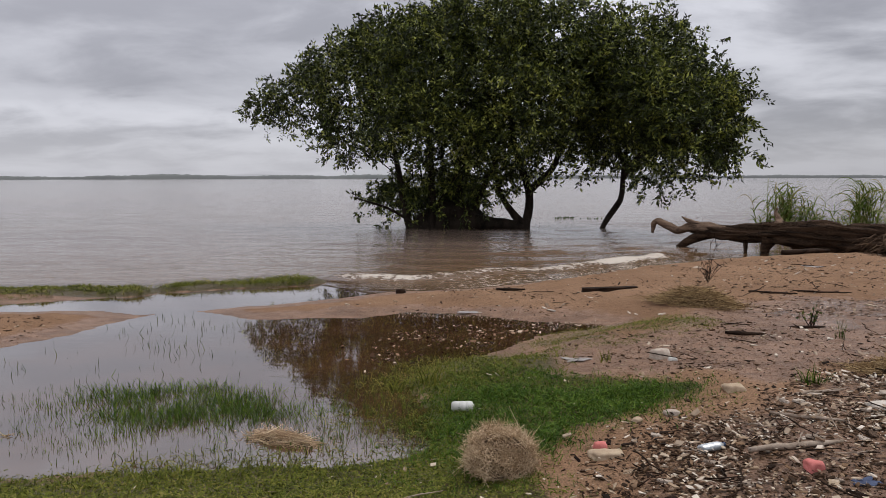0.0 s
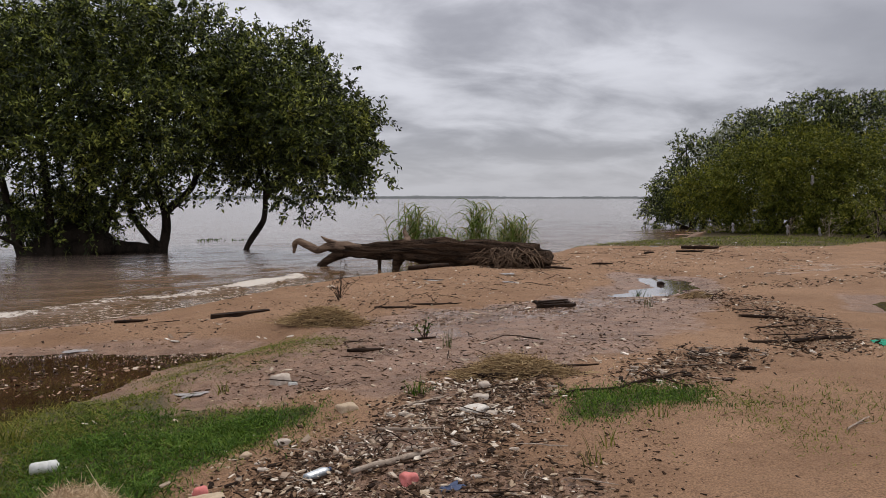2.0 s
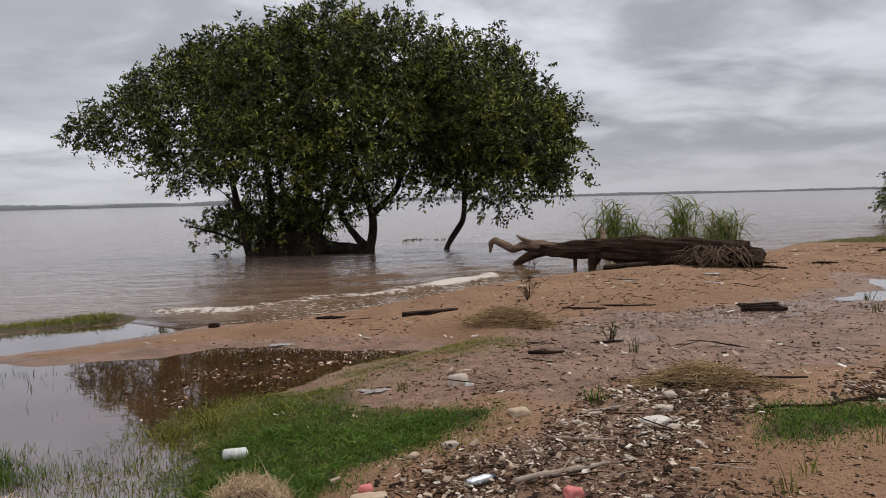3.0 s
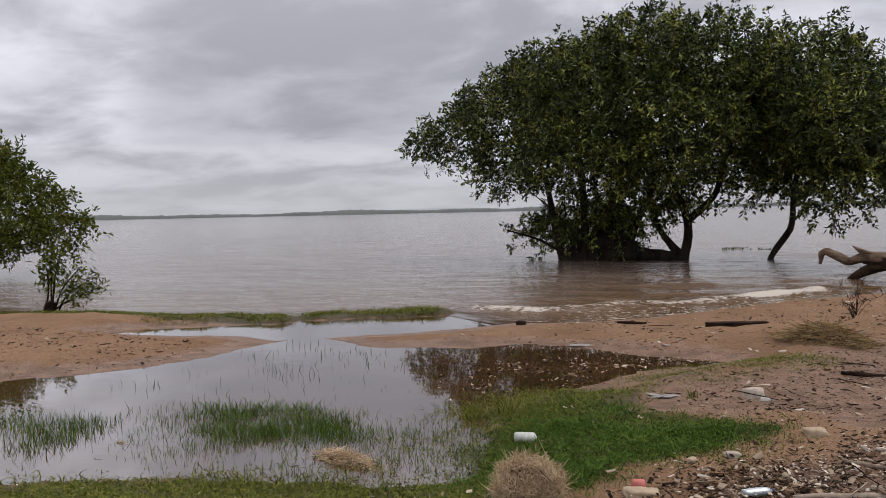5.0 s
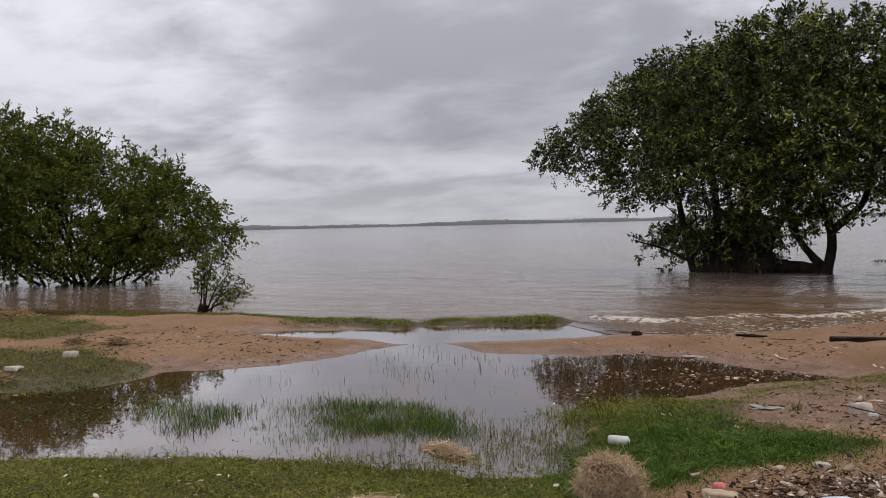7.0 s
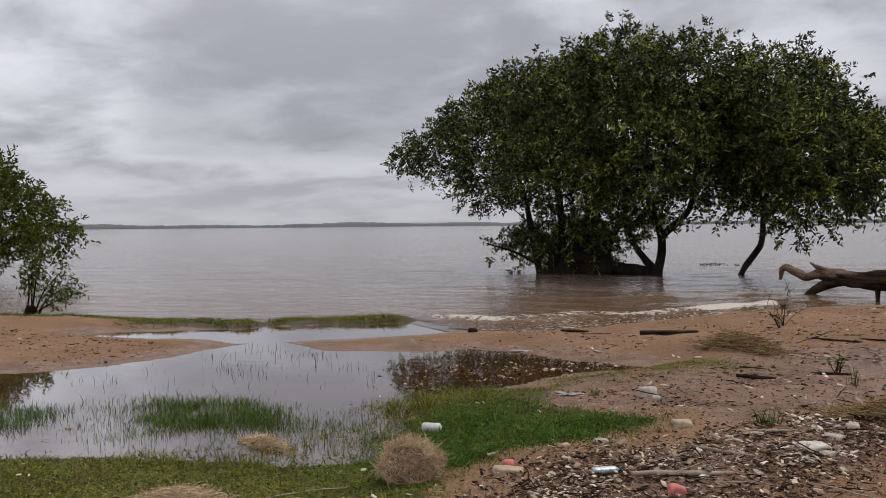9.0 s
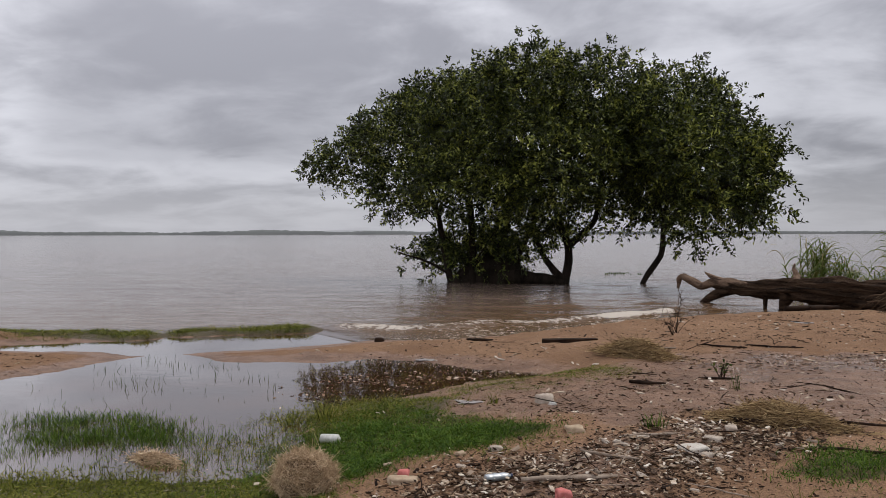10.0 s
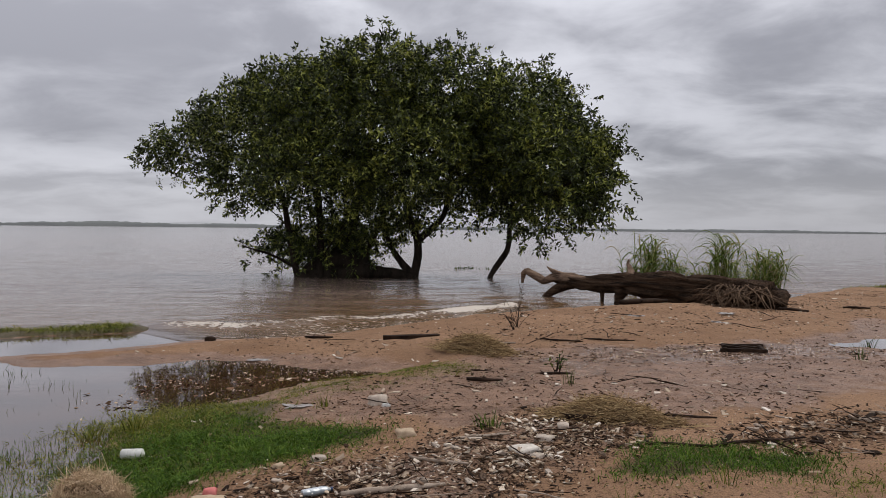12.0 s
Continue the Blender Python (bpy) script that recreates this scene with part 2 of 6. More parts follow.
M_STICK = grainy("drift_stick", (0.007, 0.004, 0.003), (0.042, 0.025, 0.016), 9, 0.85, 0.6, 0.01)
M_PALE_STICK = grainy("bleached_stick", (0.2, 0.15, 0.11), (0.42, 0.34, 0.27), 9, 0.8, 0.5, 0.005)
M_STRAW = island("dry_straw", [(0.0, (0.24, 0.155, 0.09)), (0.5, (0.50, 0.36, 0.22)), (1.0, (0.72, 0.57, 0.39))], 0.85)
M_MAT = island("matted_reed", [(0.0, (0.05, 0.028, 0.016)), (0.45, (0.27, 0.175, 0.085)), (1.0, (0.58, 0.43, 0.23))], 0.9)
M_LEAF = island("tree_leaf", [(0.0, (0.007, 0.010, 0.003)), (0.42, (0.023, 0.033, 0.007)), (0.74, (0.092, 0.115, 0.019)), (1.0, (0.40, 0.43, 0.09))], 0.42, 0.17, 0.25, clump=1.25)
M_LEAF_BUSH = island("bush_leaf", [(0.0, (0.028, 0.040, 0.007)), (0.5, (0.085, 0.105, 0.014)), (0.85, (0.165, 0.175, 0.025)), (1.0, (0.20, 0.13, 0.035))], 0.5, 0.25, 0.12, clump=0.8)
M_LEAF_FRONT = island("thicket_leaf", [(0.0, (0.02, 0.026, 0.005)), (0.45, (0.08, 0.095, 0.012)), (0.8, (0.20, 0.20, 0.028)), (1.0, (0.34, 0.31, 0.05))], 0.5, 0.2, 0.1, clump=1.0)
M_LEAF_PALE = island("pale_leaf", [(0.0, (0.14, 0.16, 0.07)), (1.0, (0.27, 0.28, 0.14))], 0.6, 0.3)
M_REED = island("reed_leaf", [(0.0, (0.07, 0.11, 0.02)), (0.6, (0.15, 0.20, 0.04)), (0.85, (0.26, 0.26, 0.09)), (1.0, (0.40, 0.31, 0.16))], 0.55, 0.25)
M_GRASS = island("bright_grass", [(0.0, (0.016, 0.036, 0.005)), (0.45, (0.055, 0.112, 0.012)), (0.85, (0.15, 0.22, 0.03)), (1.0, (0.34, 0.28, 0.12))], 0.55, 0.2, clump=0.5)
M_TURF = island("worn_turf", [(0.0, (0.03, 0.038, 0.008)), (0.35, (0.10, 0.118, 0.018)), (0.7, (0.20, 0.205, 0.035)), (1.0, (0.36, 0.25, 0.12))], 0.6, 0.2, clump=0.6)
M_SEDGE = island("pond_sedge", [(0.0, (0.02, 0.038, 0.008)), (0.7, (0.05, 0.082, 0.013)), (1.0, (0.12, 0.14, 0.03))], 0.5, 0.2)
M_LITTER = island("beach_litter", [(0.0, (0.012, 0.007, 0.004)), (0.4, (0.06, 0.034, 0.019)), (0.65, (0.19, 0.115, 0.066)), (0.87, (0.42, 0.32, 0.22)), (1.0, (0.68, 0.60, 0.50))], 0.75)
M_DARK_LITTER = island("dark_litter", [(0.0, (0.010, 0.005, 0.003)), (0.55, (0.05, 0.027, 0.015)), (0.88, (0.17, 0.10, 0.06)), (1.0, (0.48, 0.38, 0.27))], 0.8)
M_CHIP = island("pale_chip", [(0.0, (0.16, 0.10, 0.065)), (0.45, (0.42, 0.33, 0.24)), (1.0, (0.70, 0.63, 0.54))], 0.75)
M_STONE = grainy("pale_stone", (0.30, 0.24, 0.19), (0.55, 0.47, 0.39), 14, 0.85, 0.5, 0.006)
M_CHALK = grainy("chalky_stone", (0.42, 0.37, 0.31), (0.66, 0.61, 0.54), 14, 0.85, 0.5, 0.006)
M_WHITE = grainy("scuffed_white_plastic", (0.42, 0.41, 0.37), (0.66, 0.65, 0.61), 18, 0.45, 0.15, 0.003, spec=0.5)
M_FILM = grainy("white_plastic_film", (0.2, 0.175, 0.16), (0.36, 0.33, 0.31), 10, 0.4, 0.6, 0.01, spec=0.5)
M_PINK = grainy("faded_pink_foam", (0.45, 0.13, 0.11), (0.62, 0.22, 0.20), 25, 0.8, 0.4, 0.004)
M_BLUE = grainy("dusty_blue_plastic", (0.03, 0.04, 0.08), (0.07, 0.09, 0.15), 20, 0.45, 0.3, 0.003)
M_NET = grainy("green_plastic", (0.0, 0.16, 0.09), (0.01, 0.32, 0.19), 30, 0.5, 0.4, 0.004)
M_YELLOW = grainy("faded_cream_stone", (0.34, 0.25, 0.165), (0.5, 0.39, 0.275), 20, 0.8, 0.4, 0.004)


def clear_plastic():
    m, nt, b = material("cloudy_clear_plastic")
    b.inputs["Base Color"].default_value = (0.32, 0.36, 0.38, 1)
    b.inputs["Roughness"].default_value, b.inputs["Transmission Weight"].default_value = 0.4, 0.4
    n = noise_node(nt, local(nt), 30, 4)
    bump(nt, b, n, 0.3, 0.004)
    return m


M_CLEAR = clear_plastic()


def far_material():
    m, nt, b = material("hazy_far_woods")
    n = noise_node(nt, where(nt), 0.02, 4)
    col = mix_color(nt, n, (0.05, 0.06, 0.05), (0.09, 0.10, 0.09))
    link(nt, col, b.inputs["Base Color"])
    b.inputs["Roughness"].default_value = 1.0
    # grey emission stands in for the air's haze over the woods
    b.inputs["Emission Color"].default_value, b.inputs["Emission Strength"].default_value = (0.17, 0.17, 0.185, 1), 0.55
    return m


M_FAR = far_material()


# ---- shapes ----
rng = np.random.default_rng(7)


def lattice(ix, iy, seed):
    h = (ix.astype(np.int64) * 374761393 + iy.astype(np.int64) * 668265263 + seed * 974711) & 0x7FFFFFFF
    h = ((h ^ (h >> 13)) * 1274126177) & 0x7FFFFFFF
    return ((h ^ (h >> 16)) & 0xFFFF) / 65535.0


def value_noise(x, y, seed=0):
    """Smooth noise from -1 to 1 on arrays."""
    x, y = np.asarray(x, float), np.asarray(y, float)
    ix, iy = np.floor(x), np.floor(y)
    fx, fy = x - ix, y - iy
    fx, fy = fx * fx * (3 - 2 * fx), fy * fy * (3 - 2 * fy)
    a, b = lattice(ix, iy, seed), lattice(ix + 1, iy, seed)
    c, d = lattice(ix, iy + 1, seed), lattice(ix + 1, iy + 1, seed)
    return ((a * (1 - fx) + b * fx) * (1 - fy) + (c * (1 - fx) + d * fx) * fy) * 2 - 1


def fractal(x, y, scale, seed=0, octaves=3):
    t, amp = 0, 1.0
    for k in range(octaves):
        t = t + amp * value_noise(np.asarray(x) * scale * 2**k, np.asarray(y) * scale * 2**k, seed + k)
        amp *= 0.5
    return t / 1.75


def step(v, lo, hi):
    t = np.clip((np.asarray(v, float) - lo) / (hi - lo), 0, 1)
    return t * t * (3 - 2 * t)


def outside(x, y, poly):
    """Signed distance to a polygon, negative inside."""
    x, y = np.asarray(x, float), np.asarray(y, float)
    best, inside = np.full(x.shape, 1e9), np.zeros(x.shape, bool)
    for (ax, ay), (bx, by) in zip(poly, poly[1:] + poly[:1]):
        ex, ey = bx - ax, by - ay
        t = np.clip(((x - ax) * ex + (y - ay) * ey) / (ex * ex + ey * ey), 0, 1)
        best = np.minimum(best, np.hypot(x - ax - t * ex, y - ay - t * ey))
        if ay != by:
            cross = (ay > y) != (by > y)
            inside ^= cross & (x < (bx - ax) * (y - ay) / (by - ay) + ax)
    return np.where(inside, -best, best)


def along(x, y, line):
    """Distance to a line of points."""
    x, y = np.asarray(x, float), np.asarray(y, float)
    best = np.full(x.shape, 1e9)
    for (ax, ay), (bx, by) in zip(line, line[1:]):
        ex, ey = bx - ax, by - ay
        t = np.clip(((x - ax) * ex + (y - ay) * ey) / (ex * ex + ey * ey), 0, 1)
        best = np.minimum(best, np.hypot(x - ax - t * ex, y - ay - t * ey))
    return best


def mesh_of(name, verts, faces, smooth=True):
    """A mesh from arrays; all faces have the same number of corners, or faces is a list of such arrays."""
    me = bpy.data.meshes.new(name)
    groups = faces if isinstance(faces, list) else [faces]
    verts = np.asarray(verts, np.float32)
    loops = np.concatenate([g.ravel() for g in groups]).astype(np.int32)
    sizes = np.concatenate([np.full(len(g), g.shape[1]) for g in groups]).astype(np.int32)
    starts = np.concatenate([[0], np.cumsum(sizes)[:-1]]).astype(np.int32)
    me.vertices.add(len(verts)), me.loops.add(len(loops)), me.polygons.add(len(sizes))
    me.vertices.foreach_set("co", verts.ravel())
    me.loops.foreach_set("vertex_index", loops)
    me.polygons.foreach_set("loop_start", starts)
    me.polygons.foreach_set("use_smooth", np.full(len(sizes), smooth))
    me.update(calc_edges=True)
    me.validate()
    return me


def mask(me, name, values):
    me.attributes.new(name, "FLOAT", "POINT").data.foreach_set("value", np.asarray(values, np.float32))


def put(name, me, mat, at=None, label="", category="", group="", kind="", parent=None):
    """Links a mesh as a thing, or as a part under parent."""
    me.materials.clear()
    me.materials.append(mat)
    ob = new(name, me)
    if at is not None:
        ob.matrix_basis = at
    ob.parent = parent
    return tagged(ob, label, category, group, kind)


def thing(name, at, label, category, group="", kind=""):
    ob = new(name)
    ob.empty_display_size = 0.1
    ob.matrix_basis = at
    return tagged(ob, label, category, group, kind)


def join(parts):
    """Several (verts, faces) of one face size as one."""
    vs, fs, n = [], [], 0
    for v, f in parts:
        vs.append(v), fs.append(f + n)
        n += len(v)
    return np.concatenate(vs), np.concatenate(fs)


def tube(points, radii, sides=8, rough=0.0, seed=0, flat=1.0, caps=True):
    """A bent, tapering limb with an uneven skin: (verts, quads)."""
    p = np.asarray(points, float)
    r = np.interp(np.linspace(0, 1, len(p)), np.linspace(0, 1, len(radii)), radii)
    tang = np.gradient(p, axis=0)
    tang /= np.linalg.norm(tang, axis=1)[:, None] + 1e-9
    ref = np.array([0, 0, 1.0]) if abs(tang[:, 2]).mean() < 0.8 else np.array([1.0, 0, 0])
    side = np.cross(tang, ref)
    side /= np.linalg.norm(side, axis=1)[:, None] + 1e-9
    up = np.cross(side, tang)
    a = np.linspace(0, 2 * np.pi, sides, endpoint=False)
    g = np.random.default_rng(seed)
    wob = 1 + rough * (g.random((len(p), sides)) - 0.5) * 2
    if rough:
        wob += rough * 0.8 * np.sin(a * 3 + seed)[None] + rough * 0.5 * np.sin(a * 5 + seed * 2)[None]
    ring = p[:, None] + (np.cos(a)[None, :, None] * side[:, None] + flat * np.sin(a)[None, :, None] * up[:, None]) * (r[:, None] * wob)[..., None]
    verts = ring.reshape(-1, 3)
    i, j = np.meshgrid(np.arange(len(p) - 1), np.arange(sides), indexing="ij")
    k = (j + 1) % sides
    faces = np.stack([i * sides + j, i * sides + k, (i + 1) * sides + k, (i + 1) * sides + j], -1).reshape(-1, 4)
    if caps:
        n = len(verts)
        verts = np.concatenate([verts, [p[0]], [p[-1]]])
        q, last = np.arange(0, sides, 2), (len(p) - 1) * sides
        c0 = np.stack([np.full(len(q), n), (q + 2) % sides, (q + 1) % sides, q], -1)
        c1 = np.stack([np.full(len(q), n + 1), last + q, last + (q + 1) % sides, last + (q + 2) % sides], -1)
        faces = np.concatenate([faces, c0, c1])
    return verts, faces


def bent(points, n):
    """n points on a smooth line through the given ones."""
    p = np.asarray(points, float)
    t, u = np.linspace(0, 1, len(p)), np.linspace(0, 1, n)
    lin = np.stack([np.interp(u, t, p[:, k]) for k in range(3)], 1)
    for _ in range(2):
        lin[1:-1] = 0.25 * lin[:-2] + 0.5 * lin[1:-1] + 0.25 * lin[2:]
    return lin


def unit(v):
    return v / (np.linalg.norm(v, axis=-1, keepdims=True) + 1e-9)


def leaf_arrays(pos, way, length, width, g):
    """Folded lance-shaped leaves: (verts, tris)."""
    n = len(pos)
    way = unit(way)
    side = unit(np.cross(way, g.normal(size=(n, 3))))
    nor = np.cross(side, way)
    L, W = (length * g.uniform(0.65, 1.3, n))[:, None], (width * g.uniform(0.7, 1.25, n))[:, None]
    mid = pos + way * L * 0.45 - nor * W * 0.22
    tip = pos + way * L - nor * L * 0.12
    v = np.stack([pos, mid + side * W * 0.5 + nor * W * 0.25, tip, mid - side * W * 0.5 + nor * W * 0.25], 1).reshape(-1, 3)
    b = np.arange(n)[:, None] * 4
    f = np.concatenate([b + [[0, 1, 2]], b + [[0, 2, 3]]])
    return v, f


def crown_arrays(lobes, right, twigs, leaves, length, width, seed, gap=0.0, droop=0.35):
    """Leafy twigs spread through rounded masses (u, w, z, ru, rw, rz), thicker towards their skin."""
    g = np.random.default_rng(seed)
    lob = np.array(lobes, float)
    lob[:, 3:6] = np.maximum(lob[:, 3:6] - 0.3, lob[:, 3:6] * 0.65)
    size = (lob[:, 3] * lob[:, 5] + lob[:, 3] * lob[:, 4] + lob[:, 4] * lob[:, 5])
    pick = g.choice(len(lob), twigs, p=size / size.sum())
    d = unit(g.normal(size=(twigs, 3)))
    rad = g.random(twigs) ** 0.33 * 1.0
    c = lob[pick]
    jut = np.where(g.random(twigs) < 0.2, g.uniform(0.1, 0.5, twigs), 0.0)
    p = c[:, :3] + d * rad[:, None] * c[:, 3:6] + d * jut[:, None]
    clump = (0.4 * fractal(p[:, 0] + 0.7 * p[:, 1], p[:, 2] + 0.4 * p[:, 1], 0.85, seed) + 0.5 * fractal(p[:, 0] - 0.5 * p[:, 1], p[:, 2] + 0.8 * p[:, 1], 2.1, seed + 4)
             + 0.4 * fractal(p[:, 0] + 0.3 * p[:, 1], p[:, 2] - 0.6 * p[:, 1], 4.5, seed + 8))
    keep = (clump > gap) & (p[:, 2] > 0.08)
    p, d = p[keep], d[keep]
    n = len(p)
    way = unit(d * [1, 1, 0.7] + g.normal(size=(n, 3)) * 0.45 + [0, 0, 0.25])
    reach = g.uniform(0.25, 0.65, n)
    t = np.linspace(0.35, 1, leaves)[None, :, None]
    base = p[:, None] + way[:, None] * reach[:, None, None] * t - np.array([0, 0, 1.0]) * (t**2) * droop * reach[:, None, None]
    base = base.reshape(-1, 3) + g.normal(size=(n * leaves, 3)) * 0.035
    lw = np.repeat(way, leaves, 0) * 0.5 + g.normal(size=(n * leaves, 3)) * 0.75 - [0, 0, droop]
    base[:, 2] = np.maximum(base[:, 2], 0.06)
    v, f = leaf_arrays(base, lw, length, width, g)
    r = np.array([right[0], right[1]])
    xy = v[:, :1] * r + v[:, 1:2] * np.array([-r[1], r[0]])
    return np.column_stack([xy, v[:, 2]]), f


def local_line(pts, right):
    p = np.asarray(pts, float)
    r = np.array(right)
    return np.column_stack([p[:, :1] * r + p[:, 1:2] * np.array([-r[1], r[0]]), p[:, 2]])


# ---- lie of the land ----
POND = [(-10, 1.4), (-7, 2.2), (-4.21, 3.12), (-3.46, 3.5), (-2.65, 3.88), (-2.07, 4.08), (-1.43, 4.12), (-0.8, 4.13), (-0.4, 4.35), (-0.2, 4.9), (-0.3, 5.4),
        (-0.5, 6.0), (-0.3, 6.5), (0.08, 6.95), (0.62, 7.85), (1.5, 8.43), (0.67, 8.55), (-0.1, 9.02), (-0.76, 9.12), (-1.36, 8.72), (-1.97, 8.72), (-2.6, 8.6),
        (-3.35, 9.1), (-3.7, 9.3), (-4.15, 8.7), (-4.4, 7.55), (-4.72, 7.0), (-5.2, 6.5), (-5.8, 6.2), (-5.75, 5.6), (-5.9, 5.0), (-6.6, 4.6), (-11, 3.2)]
LAKE = [(-400, -60), (-40, 2), (-20, 7.8), (-14, 9.35), (-12, 9.7), (-10.3, 10.05), (-9, 10.65), (-6.6, 10.8), (-5.1, 10.8), (-4.9, 10.25), (-6.2, 9.55), (-6.9, 9.1),
        (-6.0, 9.0), (-4.6, 8.95), (-4.1, 8.7), (-3.35, 9.1), (-2.2, 9.95), (-1.3, 10.75), (-0.2, 11.15), (0.45, 11.6), (1.5, 12.2), (2.5, 13.0), (3.7, 14.0),
        (5.05, 14.75), (6.4, 15.2), (7.4, 15.55), (8.9, 16.3), (12.4, 19.5), (13.9, 20.1), (16.9, 21.0), (20, 23), (24, 27), (28, 31), (60, 36), (500, 10), (4200, 0), (4200, 4200), (-4200, 4200), (-4200, -60)]
STRIPS = [[(-12, 9.9), (-9, 10.35), (-6.6, 10.35), (-5.0, 10.55)], [(-4.5, 11.0), (-3.6, 11.35), (-2.75, 11.75)]]
PUDDLES = [[(7.1, 9.6), (8.5, 10.4), (9.2, 11.8), (9.75, 10.8), (8.9, 9.75), (8.0, 9.3)], [(9.4, 6.9), (10.2, 7.6), (10.8, 7.0), (9.8, 6.6)]]
PUDDLE_Z = [0.16, 0.18]


def shore_distance(x, y):
    wob = 0.16 * fractal(x, y, 0.9, 3) + 0.06 * fractal(x, y, 4.0, 9)
    return outside(x, y, POND) + wob, outside(x, y, LAKE) + wob


def strip_mask(x, y):
    wob = 0.35 * fractal(x, y, 1.1, 21)
    return np.maximum(1 - along(x, y, STRIPS[0]) / (0.42 + wob * 0.5), 0.9 * (1 - along(x, y, STRIPS[1]) / (0.38 + wob * 0.5)))


def height(x, y):
    x, y = np.asarray(x, float), np.asarray(y, float)
    dp, dl = shore_distance(x, y)
    d = np.minimum(dp, dl)
    land = 0.075 + 0.10 * step(x, -1.0, 3.2) + 0.05 * step(x, 0.4, 2.4) + 0.07 * step(-x, 4.5, 7.0) + 0.05 * step(x, 6, 16)
    land = land + 0.10 * step(-y, -2.5, 8) + 0.8 * step(-y, 5, 60)
    relief = 0.022 * fractal(x, y, 0.7, 5) + 0.022 * fractal(x, y, 3.0, 11) + 0.016 * fractal(x, y, 6.5, 17, 2)
    h = land * step(d, -0.05, 0.95) + relief * step(d, 0.0, 0.7)
    bed = -0.012 - 0.10 * step(-dp, 0, 1.5) - 0.5 * step(-dl, 0.3, 6) - 1.5 * step(-dl, 6, 60)
    h = np.where(d < 0, bed + relief * 0.25, h)
    s = strip_mask(x, y)
    h = np.where(s > 0, np.maximum(h, -0.01 + 0.055 * step(s, 0, 0.5) + relief), h)
    for poly, z in zip(PUDDLES, PUDDLE_Z):
        e = outside(x, y, poly) + 0.22 * fractal(x, y, 1.6, 31)
        h = np.where(e < 0.9, h + (np.minimum(h, z + 0.06 * np.clip(e, -0.5, 0.9) + 0.004 + 0.3 * relief) - h) * step(0.9 - e, 0, 0.5), h)
    return h


# ground sheet, fine near the walk and coarser towards the horizon
def graded(lo, hi, fine, far_lo, far_hi, growth):
    mid = list(np.arange(lo, hi, fine))
    up, st = [hi], fine
    while up[-1] < far_hi:
        st *= growth
        up.append(up[-1] + st)
    down, st = [], fine
    at = lo
    while at > far_lo:
        st *= growth
        at -= st
        down.append(at)
    return np.array(down[::-1] + mid + up)


def sheet(xs, ys):
    X, Y = np.meshgrid(xs, ys)
    n, m = X.shape
    i, j = np.meshgrid(np.arange(n - 1), np.arange(m - 1), indexing="ij")
    a = i * m + j
    return X.ravel(), Y.ravel(), np.stack([a, a + 1, a + m + 1, a + m], -1).reshape(-1, 4)


GRASS_MAIN = [(-0.5, 4.9), (-0.4, 5.9), (0.15, 6.1), (0.7, 5.75), (1.7, 5.45), (1.4, 5.0), (0.6, 4.5), (0.3, 3.9), (-0.2, 3.7), (-0.5, 4.2)]
GRASS_CORE = [(-0.25, 4.75), (0.0, 5.6), (0.5, 5.45), (1.45, 5.3), (1.2, 5.0), (0.6, 4.6), (0.3, 4.2), (-0.1, 4.3)]
GRASS_FRONT = [(-5.6, 1.9), (-4.2, 3.15), (-3.46, 3.5), (-2.65, 3.9), (-1.43, 4.15), (-0.8, 4.2), (-0.4, 4.6), (0.2, 4.2), (0.5, 3.4), (0.6, 2.6), (-1, 2.5), (-3, 2.2)]
GRASS_EAST = [(0.4, 7.3), (1.0, 8.1), (2.0, 8.2), (2.4, 7.6), (1.9, 7.1), (0.9, 6.8)]
GRASS_EDGE = [(-0.9, 5.6), (-0.8, 6.4), (0.0, 7.0), (0.7, 6.7), (0.6, 6.1), (0.1, 5.9)]
GRASS_RIGHT = [(3.1, 4.35), (3.45, 4.85), (4.3, 4.6), (4.1, 4.2)]
GRASS_RIGHT_B = [(3.9, 3.9), (4.5, 4.25), (5.4, 4.2), (5.0, 3.5), (3.9, 3.3)]
GRASS_SPARSE = [(2.5, 3.4), (3.2, 4.3), (4.6, 4.7), (6, 4.4), (5.4, 3.2), (3.6, 2.6)]
GRASS_LEFT = [(-14, 6.9), (-13, 9.3), (-10, 8.6), (-8.6, 7.9), (-8.8, 6.6), (-11, 5.8)]
GRASS_LEFT_B = [(-9, 4.9), (-8.6, 5.9), (-7.4, 6.3), (-6.0, 6.2), (-5.6, 5.8), (-5.7, 5.1), (-6.2, 4.7), (-7.5, 4.2)]
GRASS_FAR = [(12.5, 18.6), (16.5, 20.6), (22, 21), (24, 17), (19, 15.5), (15, 17.4)]
THICKET = [(17.5, 20.2), (20, 22), (24, 26), (30, 36), (40, 34), (34, 18), (26, 15.5), (21.5, 17.2)]
LITTER_MAIN = [(0.55, 3.2), (0.7, 4.3), (1.5, 4.75), (2.2, 5.15), (2.7, 5.75), (3.6, 5.4), (3.15, 4.6), (2.6, 4.2), (2.6, 3.3), (2, 2.9)]
LITTER_B = [(3.7, 4.85), (4.6, 5.6), (5.4, 5.75), (5.9, 5.35), (5.1, 4.85), (4.2, 4.5)]
LITTER_C = [(5.9, 5.1), (6.3, 5.9), (7.2, 6.5), (7.4, 7.4), (8.1, 8.9), (8.9, 9.3), (8.6, 8.2), (8.2, 6.9), (7.5, 5.6), (6.6, 4.9)]
LITTER_D = [(8.9, 9.2), (10.2, 9.6), (12.5, 9.6), (16, 11.5), (15, 10.2), (12.5, 9.0), (10, 8.8)]
